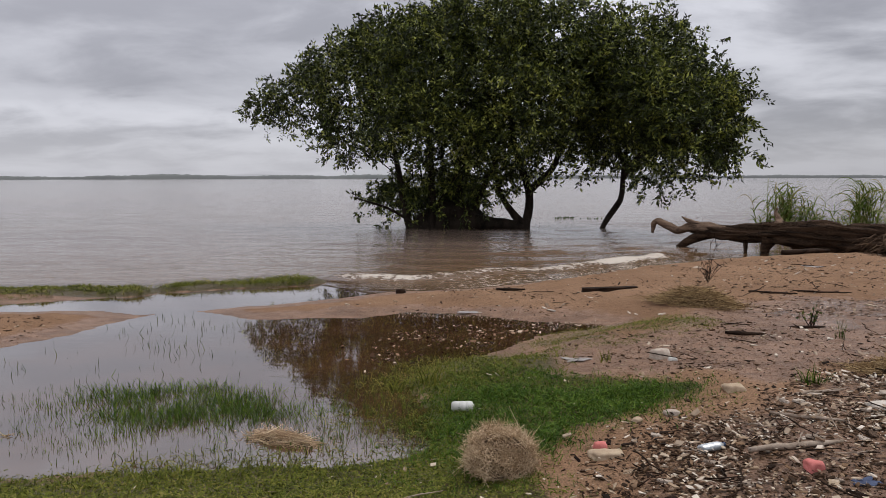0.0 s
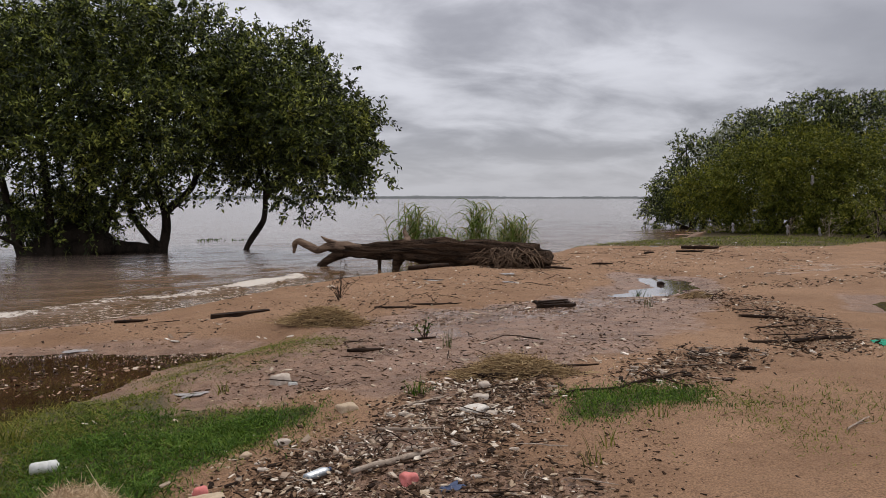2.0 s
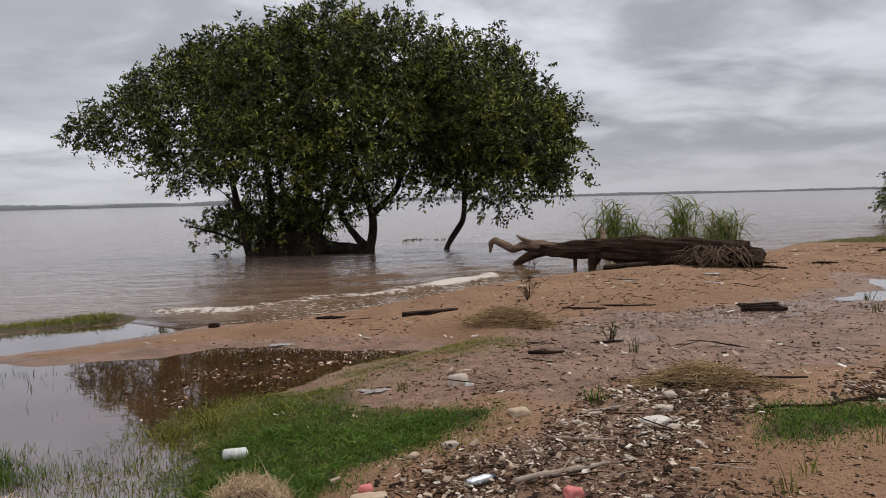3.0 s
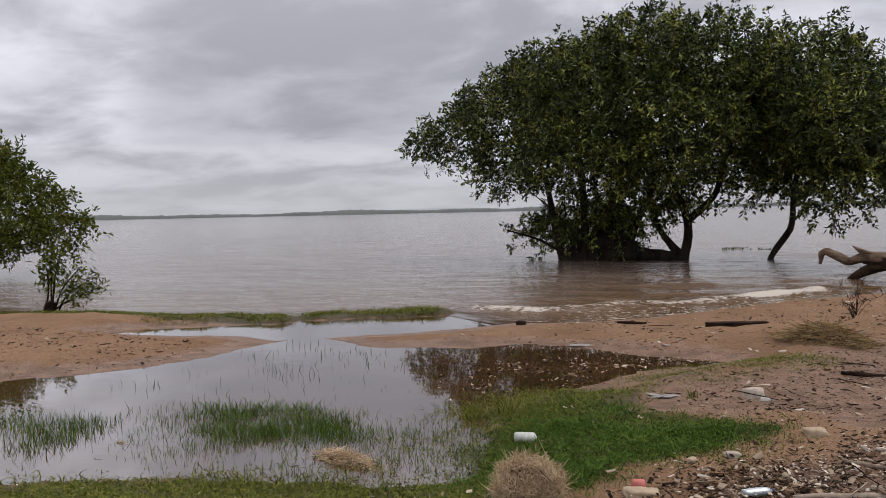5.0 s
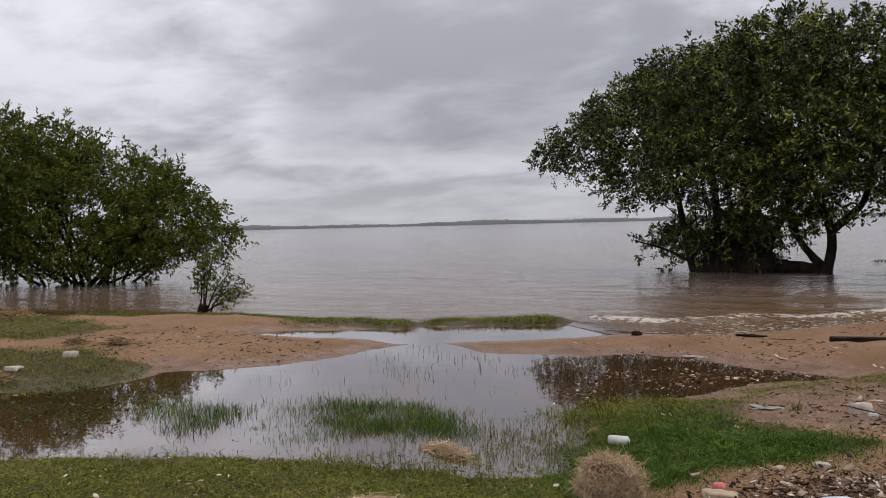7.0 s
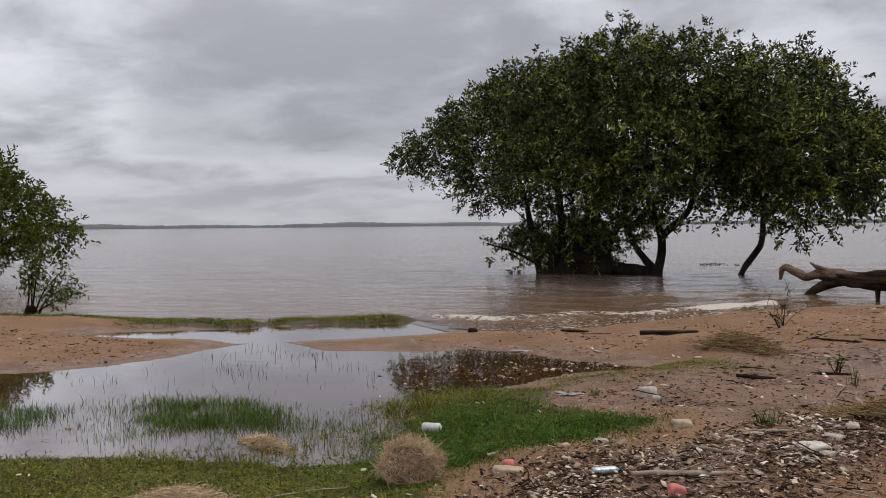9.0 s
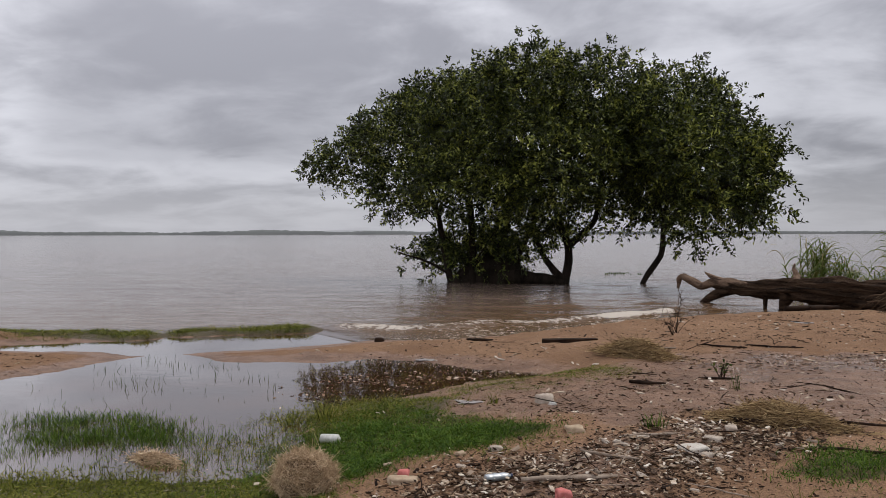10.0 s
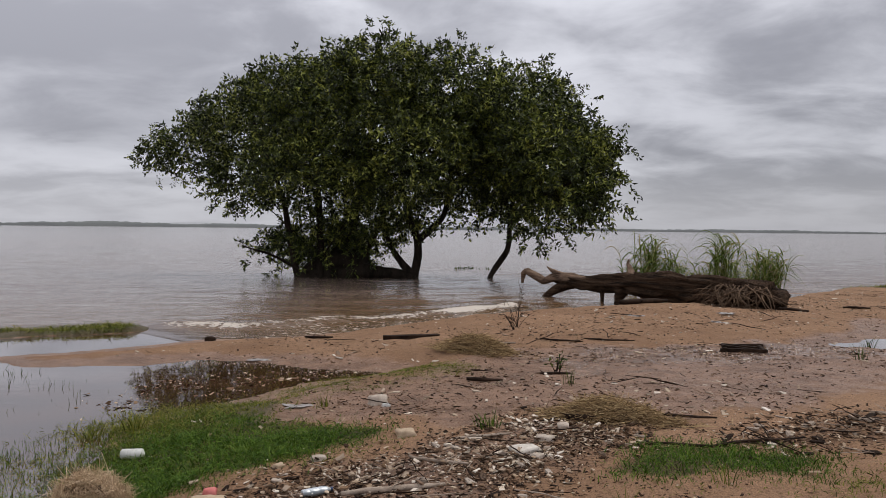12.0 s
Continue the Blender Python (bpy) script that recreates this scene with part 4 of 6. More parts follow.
def build_log():
    ob = thing("fallen_log", pose(4.38, 19.1, 0, 0, 0, -54.94), "long weathered driftwood trunk lying half over the water", "log")
    v, f = skin([(1.15, 0, 0.46), (2.0, 0, 0.38), (2.7, 0.02, 0.42), (3.5, 0, 0.48), (4.3, 0, 0.47), (5.0, 0, 0.46), (5.9, 0, 0.44), (6.7, 0, 0.42)], (0.10, 0.155, 0.19, 0.225, 0.25, 0.265, 0.24, 0.22), 80, 170, 0.6, 3)
    put("trunk", mesh_of("trunk", v, f), M_LOG, parent=ob)
    v, f = skin([(-0.04, 0, 0.26), (0.0, 0, 0.50), (0.14, 0, 0.57), (0.40, 0, 0.49), (0.76, 0, 0.34), (1.1, 0, 0.47), (1.6, 0, 0.47), (2.1, 0, 0.46)], (0.03, 0.06, 0.075, 0.085, 0.085, 0.11, 0.13, 0.08), 24, 60, 0.35, 7)
    put("branch", mesh_of("branch", v, f), M_LOG_PALE, parent=ob, label="bare stripped branch end")
    v, f = skin([(0.94, -0.08, 0.72), (1.05, -0.05, 0.64), (1.25, 0, 0.56), (1.6, 0, 0.5)], (0.012, 0.045, 0.07, 0.07), 12, 16, 0.3, 8)
    put("broken_stub", mesh_of("broken_stub", v, f), M_LOG_PALE, parent=ob)
    v, f = skin([(3.36, 0.05, 1.0), (3.32, 0.05, 0.9), (3.42, 0.03, 0.75), (3.45, 0, 0.6)], (0.012, 0.04, 0.06, 0.16), 12, 18, 0.4, 9)
    put("broken_stub", mesh_of("broken_stub", v, f), M_LOG_PALE, parent=ob)
    for pts, r in (([(1.75, 0, 0.36), (1.35, -0.05, 0.24), (1.05, -0.08, 0.08), (0.75, -0.1, -0.15)], (0.13, 0.11, 0.09, 0.08)), ([(2.68, -0.05, 0.34), (2.7, -0.06, 0.1), (2.69, -0.06, -0.15)], (0.06, 0.04, 0.035)),
                   ([(3.3, -0.08, 0.36), (3.2, -0.1, 0.12), (3.2, -0.1, -0.15)], (0.16, 0.09, 0.08)), ([(6.35, -0.2, 0.36), (6.1, -0.42, 0.24), (5.85, -0.62, 0.14)], (0.1, 0.08, 0.06))):
        v, f = skin(pts, r, 12, 16, 0.25, 11)
        put("limb_stump", mesh_of("limb_stump", v, f), M_LOG, parent=ob)
    g = np.random.default_rng(5)
    roots = []
    for _ in range(110):
        k = g.normal(6.15, 0.3)
        a = np.array([k, g.uniform(-0.3, -0.1), g.uniform(0.4, 0.64)])
        e = np.array([k + g.normal(0.1, 0.4), g.uniform(-0.65, -0.3), g.uniform(0.12, 0.4)])
        m = (a + e) / 2 + [g.normal(0, 0.1), -0.12, g.uniform(-0.02, 0.12)]
        roots.append(tube(bent([a, m, e], 7), (g.uniform(0.008, 0.022), 0.006), 5, 0, 0, caps=False))
    v, f = join(roots)
    put("root_tangle", mesh_of("root_tangle", v, f), M_ROOT, parent=ob, label="tangle of pale stringy roots", kind="stuff")
    for k in range(11):
        q = g.uniform(6.5, 7.1)
        v, f = skin([(q - 0.4, g.uniform(-0.2, 0.2), g.uniform(0.25, 0.52)), (q, g.uniform(-0.3, 0.3), g.uniform(0.2, 0.52)), (q + 0.12, g.uniform(-0.4, 0.3), g.uniform(0.14, 0.4))], (0.15, 0.11, 0.04), 12, 12, 0.4, 20 + k)
        put("root_stump", mesh_of("root_stump", v, f), M_LOG, parent=ob, label="broken dark root end")


build_log()


def ribbon(base, way, length, width, bend, g, segs=4, power=2, drop=0.9):
    """Arching leaf blades: (verts, quads)."""
    n = len(base)
    side = unit(np.cross(way, np.array([0, 0, 1.0])) + g.normal(size=(n, 3)) * 0.25)
    flat = unit(way * [1, 1, 0] + g.normal(size=(n, 3)) * [0.05, 0.05, 0])
    rows = []
    for k in range(segs + 1):
        t = k / segs
        c = base + way * (length * t)[:, None] + flat * (bend * length * t**power)[:, None] - np.array([0, 0, 1.0]) * (drop * bend * length * t ** (power + 2))[:, None]
        w = (width * (1 - t**1.6) + 0.0015)[:, None] * 0.5
        rows += [c - side * w, c + side * w]
    v = np.stack(rows, 1)
    m = 2 * (segs + 1)
    f = np.concatenate([np.arange(n)[:, None] * m + [[2 * k, 2 * k + 1, 2 * k + 3, 2 * k + 2]] for k in range(segs)])
    return v.reshape(-1, 3), f


def tuft(name, x, y, n, tall, spread, mat, label, category, seed, width=0.018, bend=0.45, z=None, group="", lean=0.12, power=2):
    g = np.random.default_rng(seed)
    base = np.column_stack([g.normal(0, spread, (n, 2)), np.full(n, -0.01)])
    way = unit(np.column_stack([base[:, :2] / (spread + 1e-6) * lean + g.normal(0, lean, (n, 2)), np.ones(n)]))
    L = tall * g.uniform(0.45, 1.05, n)
    v, f = ribbon(base, way, L, np.full(n, width), g.uniform(0.1, bend, n), g, 6, power, 1.1)
    return put(name, mesh_of(name, v, f), mat, pose(x, y, over(x, y) if z is None else z), label, category, group)


def reed_clump(x, y, stems, tall, wide, seed):
    """Upright reed stems with leaves that arch out and hang over, blown one way."""
    g = np.random.default_rng(seed)
    ob = thing("reed_clump", pose(x, y, -0.05), "tall green arching reeds growing behind the log", "reeds", "reeds behind the log")
    stalks, base, way, size = [], [], [], []
    for k in range(stems):
        foot = np.array([g.normal(0, wide * 0.3), g.normal(0, wide * 0.2), -0.03])
        top = foot + [foot[0] * 0.35 + g.normal(0.03, 0.05), g.normal(0, 0.05), tall * g.uniform(0.5, 0.86)]
        p = bent([foot, (foot + top) / 2 + g.normal(size=3) * 0.02, top], 7)
        stalks.append(tube(p, (0.011, 0.005), 5))
        n = 9
        q = np.linspace(0.25, 1.0, n)
        base.append(foot + (top - foot) * q[:, None])
        side = np.where(np.arange(n) % 2, 1.0, -0.55)
        way.append(np.column_stack([side * g.uniform(0.15, 0.5, n), g.normal(0, 0.25, n), np.ones(n)]))
        size.append(tall * g.uniform(0.22, 0.46, n))
    v, f = join(stalks)
    put("stem", mesh_of("stem", v, f), M_REED, parent=ob, kind="stuff")
    base, way, size = np.concatenate(base), unit(np.concatenate(way)), np.concatenate(size)
    v, f = ribbon(base, way, size, np.full(len(base), 0.03), g.uniform(0.35, 1.0, len(base)), g, 7, 2, 1.25)
    put("foliage", mesh_of("foliage", v, f), M_REED, parent=ob, kind="stuff")


for k, (x, y, n, tall, wide) in enumerate(((7.75, 19.45, 34, 1.62, 0.62), (8.25, 19.4, 20, 1.15, 0.55), (9.43, 18.97, 30, 1.68, 0.42), (10.71, 19.3, 44, 1.32, 0.62), (8.9, 19.2, 16, 0.8, 0.5), (10.0, 19.15, 16, 0.8, 0.5), (7.3, 19.5, 9, 0.85, 0.25))):
    reed_clump(x, y, n, tall, wide, 60 + k)


def sapling(x, y):
    g = np.random.default_rng(3)
    ob = thing("sapling", pose(x, y, over(x, y)), "thin leafy sapling on a dark stump at the shore", "sapling")
    stems = []
    tips = [(0.25, 0.05, 1.25), (0.05, 0.0, 1.15), (0.62, 0.3, 0.62), (0.5, 0.2, 0.85), (-0.08, 0, 0.9), (0.7, 0.35, 0.45)]
    leaves = []
    for k, t in enumerate(tips):
        p = bent([(g.normal(0, 0.05), g.normal(0, 0.04), 0), (t[0] * 0.35, t[1] * 0.35, t[2] * 0.55), t], 10)
        stems.append(tube(p, (0.018, 0.006), 6, 0.1, k))
        n = 130
        i = g.integers(5, 10, n)
        q = p[i] + g.normal(size=(n, 3)) * 0.085
        leaves.append(leaf_arrays(q, g.normal(size=(n, 3)) + [0.3, 0, -0.5], 0.13, 0.034, g))
    v, f = join(stems)
    put("stem", mesh_of("stem", v, f), M_STICK, parent=ob)
    for v, f in leaves:
        put("foliage", mesh_of("foliage", v, f, False), M_LEAF_BUSH, parent=ob, kind="stuff")
    v, f = skin([(-0.03, 0, -0.05), (-0.04, 0, 0.1), (-0.02, 0, 0.22)], (0.14, 0.11, 0.08), 14, 10, 0.35, 5)
    put("stump", mesh_of("stump", v, f), M_STICK, parent=ob)


sapling(-9.5, 10.72)


# ---- straw, sticks and washed-up things ----
def stalk_tubes(start, way, length, thick, g, curl=0.25, n=4):
    """Thin bent stalks as three-sided tubes, all in one: (verts, quads)."""
    m = len(start)
    bend = unit(g.normal(size=(m, 3))) * curl
    side = unit(np.cross(way, g.normal(size=(m, 3))))
    up = np.cross(side, way)
    rings = []
    for k in range(n):
        q = k / (n - 1)
        c = start + way * (length * q)[:, None] + bend * (length * q * q)[:, None]
        r = thick * (1 - 0.4 * q)
        for a in (0, 2.094, 4.189):
            rings.append(c + (side * math.cos(a) + up * math.sin(a)) * r)
    v = np.stack(rings, 1).reshape(-1, 3)
    quads = [(3 * k + j, 3 * k + (j + 1) % 3, 3 * k + 3 + (j + 1) % 3, 3 * k + 3 + j) for k in range(n - 1) for j in range(3)]
    f = (np.arange(m)[:, None, None] * 3 * n + np.array(quads)[None]).reshape(-1, 4)
    return v, f


def lump(size, seed, rough=0.18, freq=2.5):
    """A rounded uneven mound: (verts, quads)."""
    u, w = np.meshgrid(np.linspace(0.02, np.pi - 0.02, 18), np.linspace(0, 2 * np.pi, 32, endpoint=False), indexing="ij")
    d = np.stack([np.sin(u) * np.cos(w), np.sin(u) * np.sin(w), np.cos(u)], -1).reshape(-1, 3)
    k = 1 + rough * fractal(d[:, 0] * freq + 3 * d[:, 2], d[:, 1] * freq + 7, 1, seed)
    i, j = np.meshgrid(np.arange(17), np.arange(32), indexing="ij")
    n = (j + 1) % 32
    return d * k[:, None] * size, np.stack([i * 32 + j, (i + 1) * 32 + j, (i + 1) * 32 + n, i * 32 + n], -1).reshape(-1, 4)


def straw_ball(x, y, size, n, mat, label, seed):
    g = np.random.default_rng(seed)
    ob = thing("straw_ball", pose(x, y, over(x, y) + size[2] * 0.85), label, "straw")
    v, f = lump(np.array(size) * 0.88, seed, 0.4)
    put("core", mesh_of("core", v, f), M_ROOT, parent=ob)
    d = unit(g.normal(size=(n, 3)))
    k = 1 + 0.4 * fractal(d[:, 0] * 2.5 + 3 * d[:, 2], d[:, 1] * 2.5 + 7, 1, seed)
    p = d * k[:, None] * size * g.uniform(0.86, 1.02, n)[:, None]
    way = unit(np.cross(d, g.normal(size=(n, 3))) + d * g.normal(0, 0.2, n)[:, None])
    L = g.uniform(0.02, 0.07, n) * (1 + 0.8 * (g.random(n) < 0.04))
    v, f = stalk_tubes(p - way * (L * 0.4)[:, None], way, L, 0.0017, g, 1.0)
    put("straw_tangle", mesh_of("straw_tangle", v, f, False), mat, parent=ob, kind="stuff")


def straw_heap(name, x, y, rx, ry, rz, n, mat, label, seed, turn=0.0, thick=0.0036, *_):
    """A low mat of stalks, ragged at its edge."""
    g = np.random.default_rng(seed)
    ob = thing(name, pose(x, y, over(x, y), 0, 0, turn), label, "straw")
    v, f = lump(np.array((rx * 0.6, ry * 0.6, rz * 0.55)), seed, 0.6)
    put("core", mesh_of("core", v, f), M_ROOT, parent=ob)
    a, r = g.uniform(0, 2 * np.pi, 2 * n), np.sqrt(g.random(2 * n)) * (1 + 0.35 * g.normal(size=2 * n) ** 2 * 0.4)
    edge = 1 + 0.35 * fractal(np.cos(a) * 2 + seed, np.sin(a) * 2, 1, seed)
    px, py = np.cos(a) * r * edge * rx, np.sin(a) * r * edge * ry
    h = rz * np.clip(1 - r * r, 0, 1) * g.uniform(0.6, 1.15, 2 * n) + 0.008
    way = unit(np.column_stack([g.normal(0, 1.0, 2 * n), g.normal(0, 0.55, 2 * n), g.normal(0, 0.16, 2 * n)]))
    L = g.uniform(0.05, 0.2, 2 * n) * min(1.5, max(0.7, rx / 0.35))
    v, f = stalk_tubes(np.column_stack([px, py, h]) - way * (L * 0.5)[:, None], way, L, thick * 0.6, g, 0.2)
    v[:, 2] = np.maximum(v[:, 2], 0.002)
    put("straw_tangle", mesh_of("straw_tangle", v, f, False), mat, parent=ob, kind="stuff")


straw_ball(0.15, 4.0, (0.185, 0.16, 0.135), 6500, M_STRAW, "round matted ball of dry straw lying on the grass", 1)
straw_heap("straw_heap", -0.98, 3.2, 0.25, 0.18, 0.07, 700, M_STRAW, "pale dry straw heap on short grass", 2, 20, 0.0024, 0.6)
straw_heap("straw_heap", -1.2, 4.6, 0.32, 0.1, 0.07, 520, M_STRAW, "matted brown straw lying in shallow water", 3, -22, 0.003, 0.9)
straw_heap("straw_heap", 2.5, 8.6, 0.5, 0.2, 0.17, 1500, M_MAT, "flattened mat of dry reed stalks on the sand", 4, -38, 0.004, 1.2)
straw_heap("straw_heap", 3.28, 5.55, 0.4, 0.16, 0.14, 1300, M_MAT, "matted reed stalks with a dark hollow underneath", 5, -20, 0.0035, 0.9)
straw_heap("straw_heap", 8.0, 8.7, 0.28, 0.2, 0.08, 260, M_MAT, "small yellowish straw heap on the debris line", 6, 0, 0.004, 0.8)
straw_heap("straw_heap", -7.0, 4.85, 0.32, 0.2, 0.07, 260, M_MAT, "brown straw heap beside the flood water", 7, 10, 0.004, 1.0)
straw_heap("straw_heap", -7.2, 6.75, 0.24, 0.16, 0.08, 160, M_MAT, "small straw heap on the sand spit", 8, 0, 0.004, 1.0)
straw_heap("straw_heap", -7.8, 6.6, 0.2, 0.15, 0.07, 140, M_MAT, "small straw heap on the sand spit", 9, 30, 0.004, 1.0)
straw_heap("straw_heap", -12.2, 8.7, 0.5, 0.25, 0.12, 260, M_MAT, "dry straw heap on the grassy bank", 10, 0, 0.005, 1.2)


def bottle(x, y, turn, length, r, mat, label, cap_mat, squash=1.0, seed=0, blunt=False):
    """A bottle lying on its side, with a screw cap."""
    ob = thing("bottle", pose(x, y, over(x, y) + r * squash * 0.9, 0, 0, turn), label, "bottle")
    prof = [(-0.5, 0.3), (-0.49, 0.82), (-0.46, 0.97), (-0.3, 1.0), (-0.28, 0.95), (-0.26, 1.0), (0.0, 1.0), (0.02, 0.95), (0.04, 1.0), (0.2, 1.0), (0.3, 0.85), (0.38, 0.55), (0.41, 0.36), (0.45, 0.35)]
    if blunt:
        prof = [(-0.5, 0.3), (-0.48, 0.72), (-0.42, 0.95), (-0.2, 1.0), (-0.18, 0.95), (-0.16, 1.0), (0.1, 1.0), (0.12, 0.95), (0.14, 1.0), (0.36, 1.0), (0.42, 0.9), (0.46, 0.6)]
    pts = np.array([(s * length, 0, 0) for s, _ in prof])
    v, f = tube(pts, [q * r for _, q in prof], 22, 0.0, seed, 1.0)
    v[:, 2] *= squash
    v[:, 1:] *= (1 + 0.06 * fractal(v[:, 0] * 30, v[:, 1] * 30, 1, seed))[:, None]
    put("body", mesh_of("body", v, f), mat, parent=ob)
    c = np.array([(length * s, 0, 0) for s in (0.43, 0.435, 0.49, 0.5)])
    v, f = tube(c, (r * 0.36, r * 0.42, r * 0.42, r * 0.36), 16)
    put("cap", mesh_of("cap", v, f), cap_mat, parent=ob)


bottle(-0.08, 5.18, 4, 0.16, 0.037, M_WHITE, "scuffed white plastic bottle lying in bright grass", M_WHITE, blunt=True)
bottle(1.33, 4.16, 28, 0.18, 0.03, M_CLEAR, "crushed clear plastic bottle among wood chips", M_BLUE, 0.75, 3)


def pebble(name, x, y, size, mat, label, category, seed, turn=0.0, z=None, group="", sink=0.35, boxy=1.25):
    """A worn lump: a rounded block with facets."""
    bm = bmesh.new()
    bmesh.ops.create_icosphere(bm, subdivisions=3, radius=0.5)
    for v in bm.verts:
        c = v.co.copy()
        n = noise.noise(c * 2.3 + Vector((seed, 0, 0))) * 0.28 + noise.noise(c * 6 + Vector((0, seed, 0))) * 0.08
        m = max(abs(c.x), abs(c.y), abs(c.z)) / 0.5
        v.co = c * (1 + n) / (m ** (boxy * 0.7))
        v.co = Vector((v.co.x * size[0], v.co.y * size[1], v.co.z * size[2]))
    me = bpy.data.meshes.new(name)
    bm.to_mesh(me)
    bm.free()
    me.polygons.foreach_set("use_smooth", [True] * len(me.polygons))
    return put(name, me, mat, pose(x, y, (over(x, y) if z is None else z) + size[2] * (0.5 - sink), 0, 0, turn), label, category, group)


pebble("stone", 1.53, 6.22, (0.15, 0.12, 0.11), M_STONE, "pale rounded stone on wet mud", "stone", 1, 20)
pebble("stone", 1.60, 6.12, (0.07, 0.05, 0.04), M_WHITE, "small white stone beside a larger one", "stone", 2)
pebble("stone", 1.79, 5.2, (0.13, 0.09, 0.07), M_YELLOW, "yellowish flat stone at the grass edge", "stone", 3, 10)
pebble("stone", 2.55, 4.74, (0.19, 0.13, 0.06), M_CHALK, "pale chunk of stone in the debris", "stone", 4, 25)
pebble("stone", 2.72, 5.0, (0.12, 0.08, 0.045), M_STONE, "pale chunk of stone in the debris", "stone", 5, -15)
pebble("stone", 2.62, 4.62, (0.09, 0.06, 0.035), M_STONE, "small pale stone in the debris", "stone", 6, 40)
pebble("stone", 0.75, 4.12, (0.19, 0.1, 0.05), M_YELLOW, "flat cream slab beside a pink lump", "stone", 7, 8)
pebble("foam_block", 0.72, 4.22, (0.07, 0.06, 0.07), M_PINK, "faded pink foam lump on the sand", "foam", 8)
pebble("foam_block", 1.72, 3.8, (0.085, 0.07, 0.065), M_PINK, "faded pink foam block among wood chips", "foam", 9, 15, boxy=1.3)
pebble("stone", -1.08, 10.5, (0.12, 0.1, 0.1), M_STICK, "dark wet stone at the water line", "stone", 10)
pebble("stone", -7.0, 5.9, (0.17, 0.11, 0.1), M_STONE, "pale stone on the weedy bank", "stone", 11, 30)
pebble("stone", -7.0, 5.15, (0.2, 0.12, 0.06), M_STONE, "flat pale stone at the flood water", "stone", 12, 15)
pebble("stone", 1.25, 4.75, (0.09, 0.06, 0.05), M_STONE, "small pale stone at the grass edge", "stone", 14, 15)
pebble("stone", 1.02, 4.66, (0.07, 0.05, 0.04), M_YELLOW, "small cream stone at the grass edge", "stone", 15, 50)
pebble("stone", 2.9, 5.3, (0.1, 0.08, 0.05), M_STONE, "small pale stone in the debris", "stone", 16, 80)
pebble("stone", 8.9, 10.6, (0.12, 0.1, 0.1), M_STICK, "dark stone in a puddle", "stone", 17, 80)
straw_heap("straw_heap", -3.0, 4.6, 0.2, 0.08, 0.05, 160, M_MAT, "small brown straw clump in the flood water", 31)
pebble("sod", 3.15, 5.5, (0.4, 0.12, 0.08), M_STICK, "dark decayed wood under matted reeds", "wood", 18, -20)


def film(x, y, w, d, mat, label, seed, turn=0.0, name="plastic_scrap", z=None, tilt=0.0):
    """A crumpled thin sheet with an uneven outline."""
    g = np.random.default_rng(seed)
    n = 14
    u, v = np.meshgrid(np.linspace(-0.5, 0.5, n), np.linspace(-0.5, 0.5, n), indexing="ij")
    ang = np.arctan2(v, u)
    k = 0.75 + 0.3 * np.sin(ang * 3 + seed) * 0.5 + 0.15 * np.sin(ang * 5 + 2 * seed)
    zz = 0.022 * fractal(u * 5, v * 5, 1, seed) * min(w, d) * 4
    top = np.stack([u * w * k, v * d * k, zz + 0.012], -1).reshape(-1, 3)
    low = top - [0, 0, 0.004]
    i, j = np.meshgrid(np.arange(n - 1), np.arange(n - 1), indexing="ij")
    a = (i * n + j).ravel()
    f1 = np.stack([a, a + n, a + n + 1, a + 1], -1)
    f2 = f1[:, ::-1] + n * n
    edge = np.concatenate([np.arange(n), np.arange(2 * n - 1, n * n, n), np.arange(n * n - 2, n * n - n - 1, -1), np.arange(n * n - 2 * n, 0, -n)])
    e2 = np.roll(edge, -1)
    f3 = np.stack([edge, e2, e2 + n * n, edge + n * n], -1)
    put(name, mesh_of(name, np.concatenate([top, low]), np.concatenate([f1, f2, f3])), mat, pose(x, y, over(x, y, 0.0) if z is None else z, tilt, 0, turn), label, "plastic scrap")


film(0.86, 6.28, 0.26, 0.16, M_FILM, "pale plastic film pressed in wet mud", 1, 10)
film(-0.11, 9.1, 0.34, 0.14, M_FILM, "white plastic film at the pond edge", 2, 5)
film(1.88, 3.6, 0.16, 0.1, M_BLUE, "crumpled dark blue plastic among wood chips", 5, 20)
film(7.3, 5.3, 0.34, 0.2, M_NET, "green plastic netting on the debris line", 3, 10, "plastic_net")
for k, (x, y) in enumerate(((14.2, 17.4), (15.1, 18.3), (16.4, 17.6), (17.8, 17.9), (19.0, 17.2), (17.0, 18.9), (18.3, 19.2), (6.4, 11.4), (5.3, 12.2), (7.0, 12.6))):
    film(x, y, 0.32, 0.2, M_FILM, "white plastic scrap on the beach", 10 + k, k * 40)


def hanging_bag(x, y, z, seed):
    g = np.random.default_rng(seed)
    p = bent([(0, 0, 0), (0.03, 0, -0.15), (g.normal(0, 0.05), 0, -0.38)], 9)
    v, f = tube(p, (0.02, 0.06, 0.03, 0.05, 0.01), 12, 0.5, seed, 0.5)
    put("plastic_bag", mesh_of("plastic_bag", v, f), M_FILM, pose(x, y, z), "white torn plastic bag caught in the bush", "plastic bag", "bags in the thicket")


for k, (x, y, z) in enumerate(((24.0, 20.6, 2.5), (20.9, 21.3, 0.75), (22.4, 20.2, 0.7), (23.4, 19.7, 0.6))):
    hanging_bag(x, y, z, k)


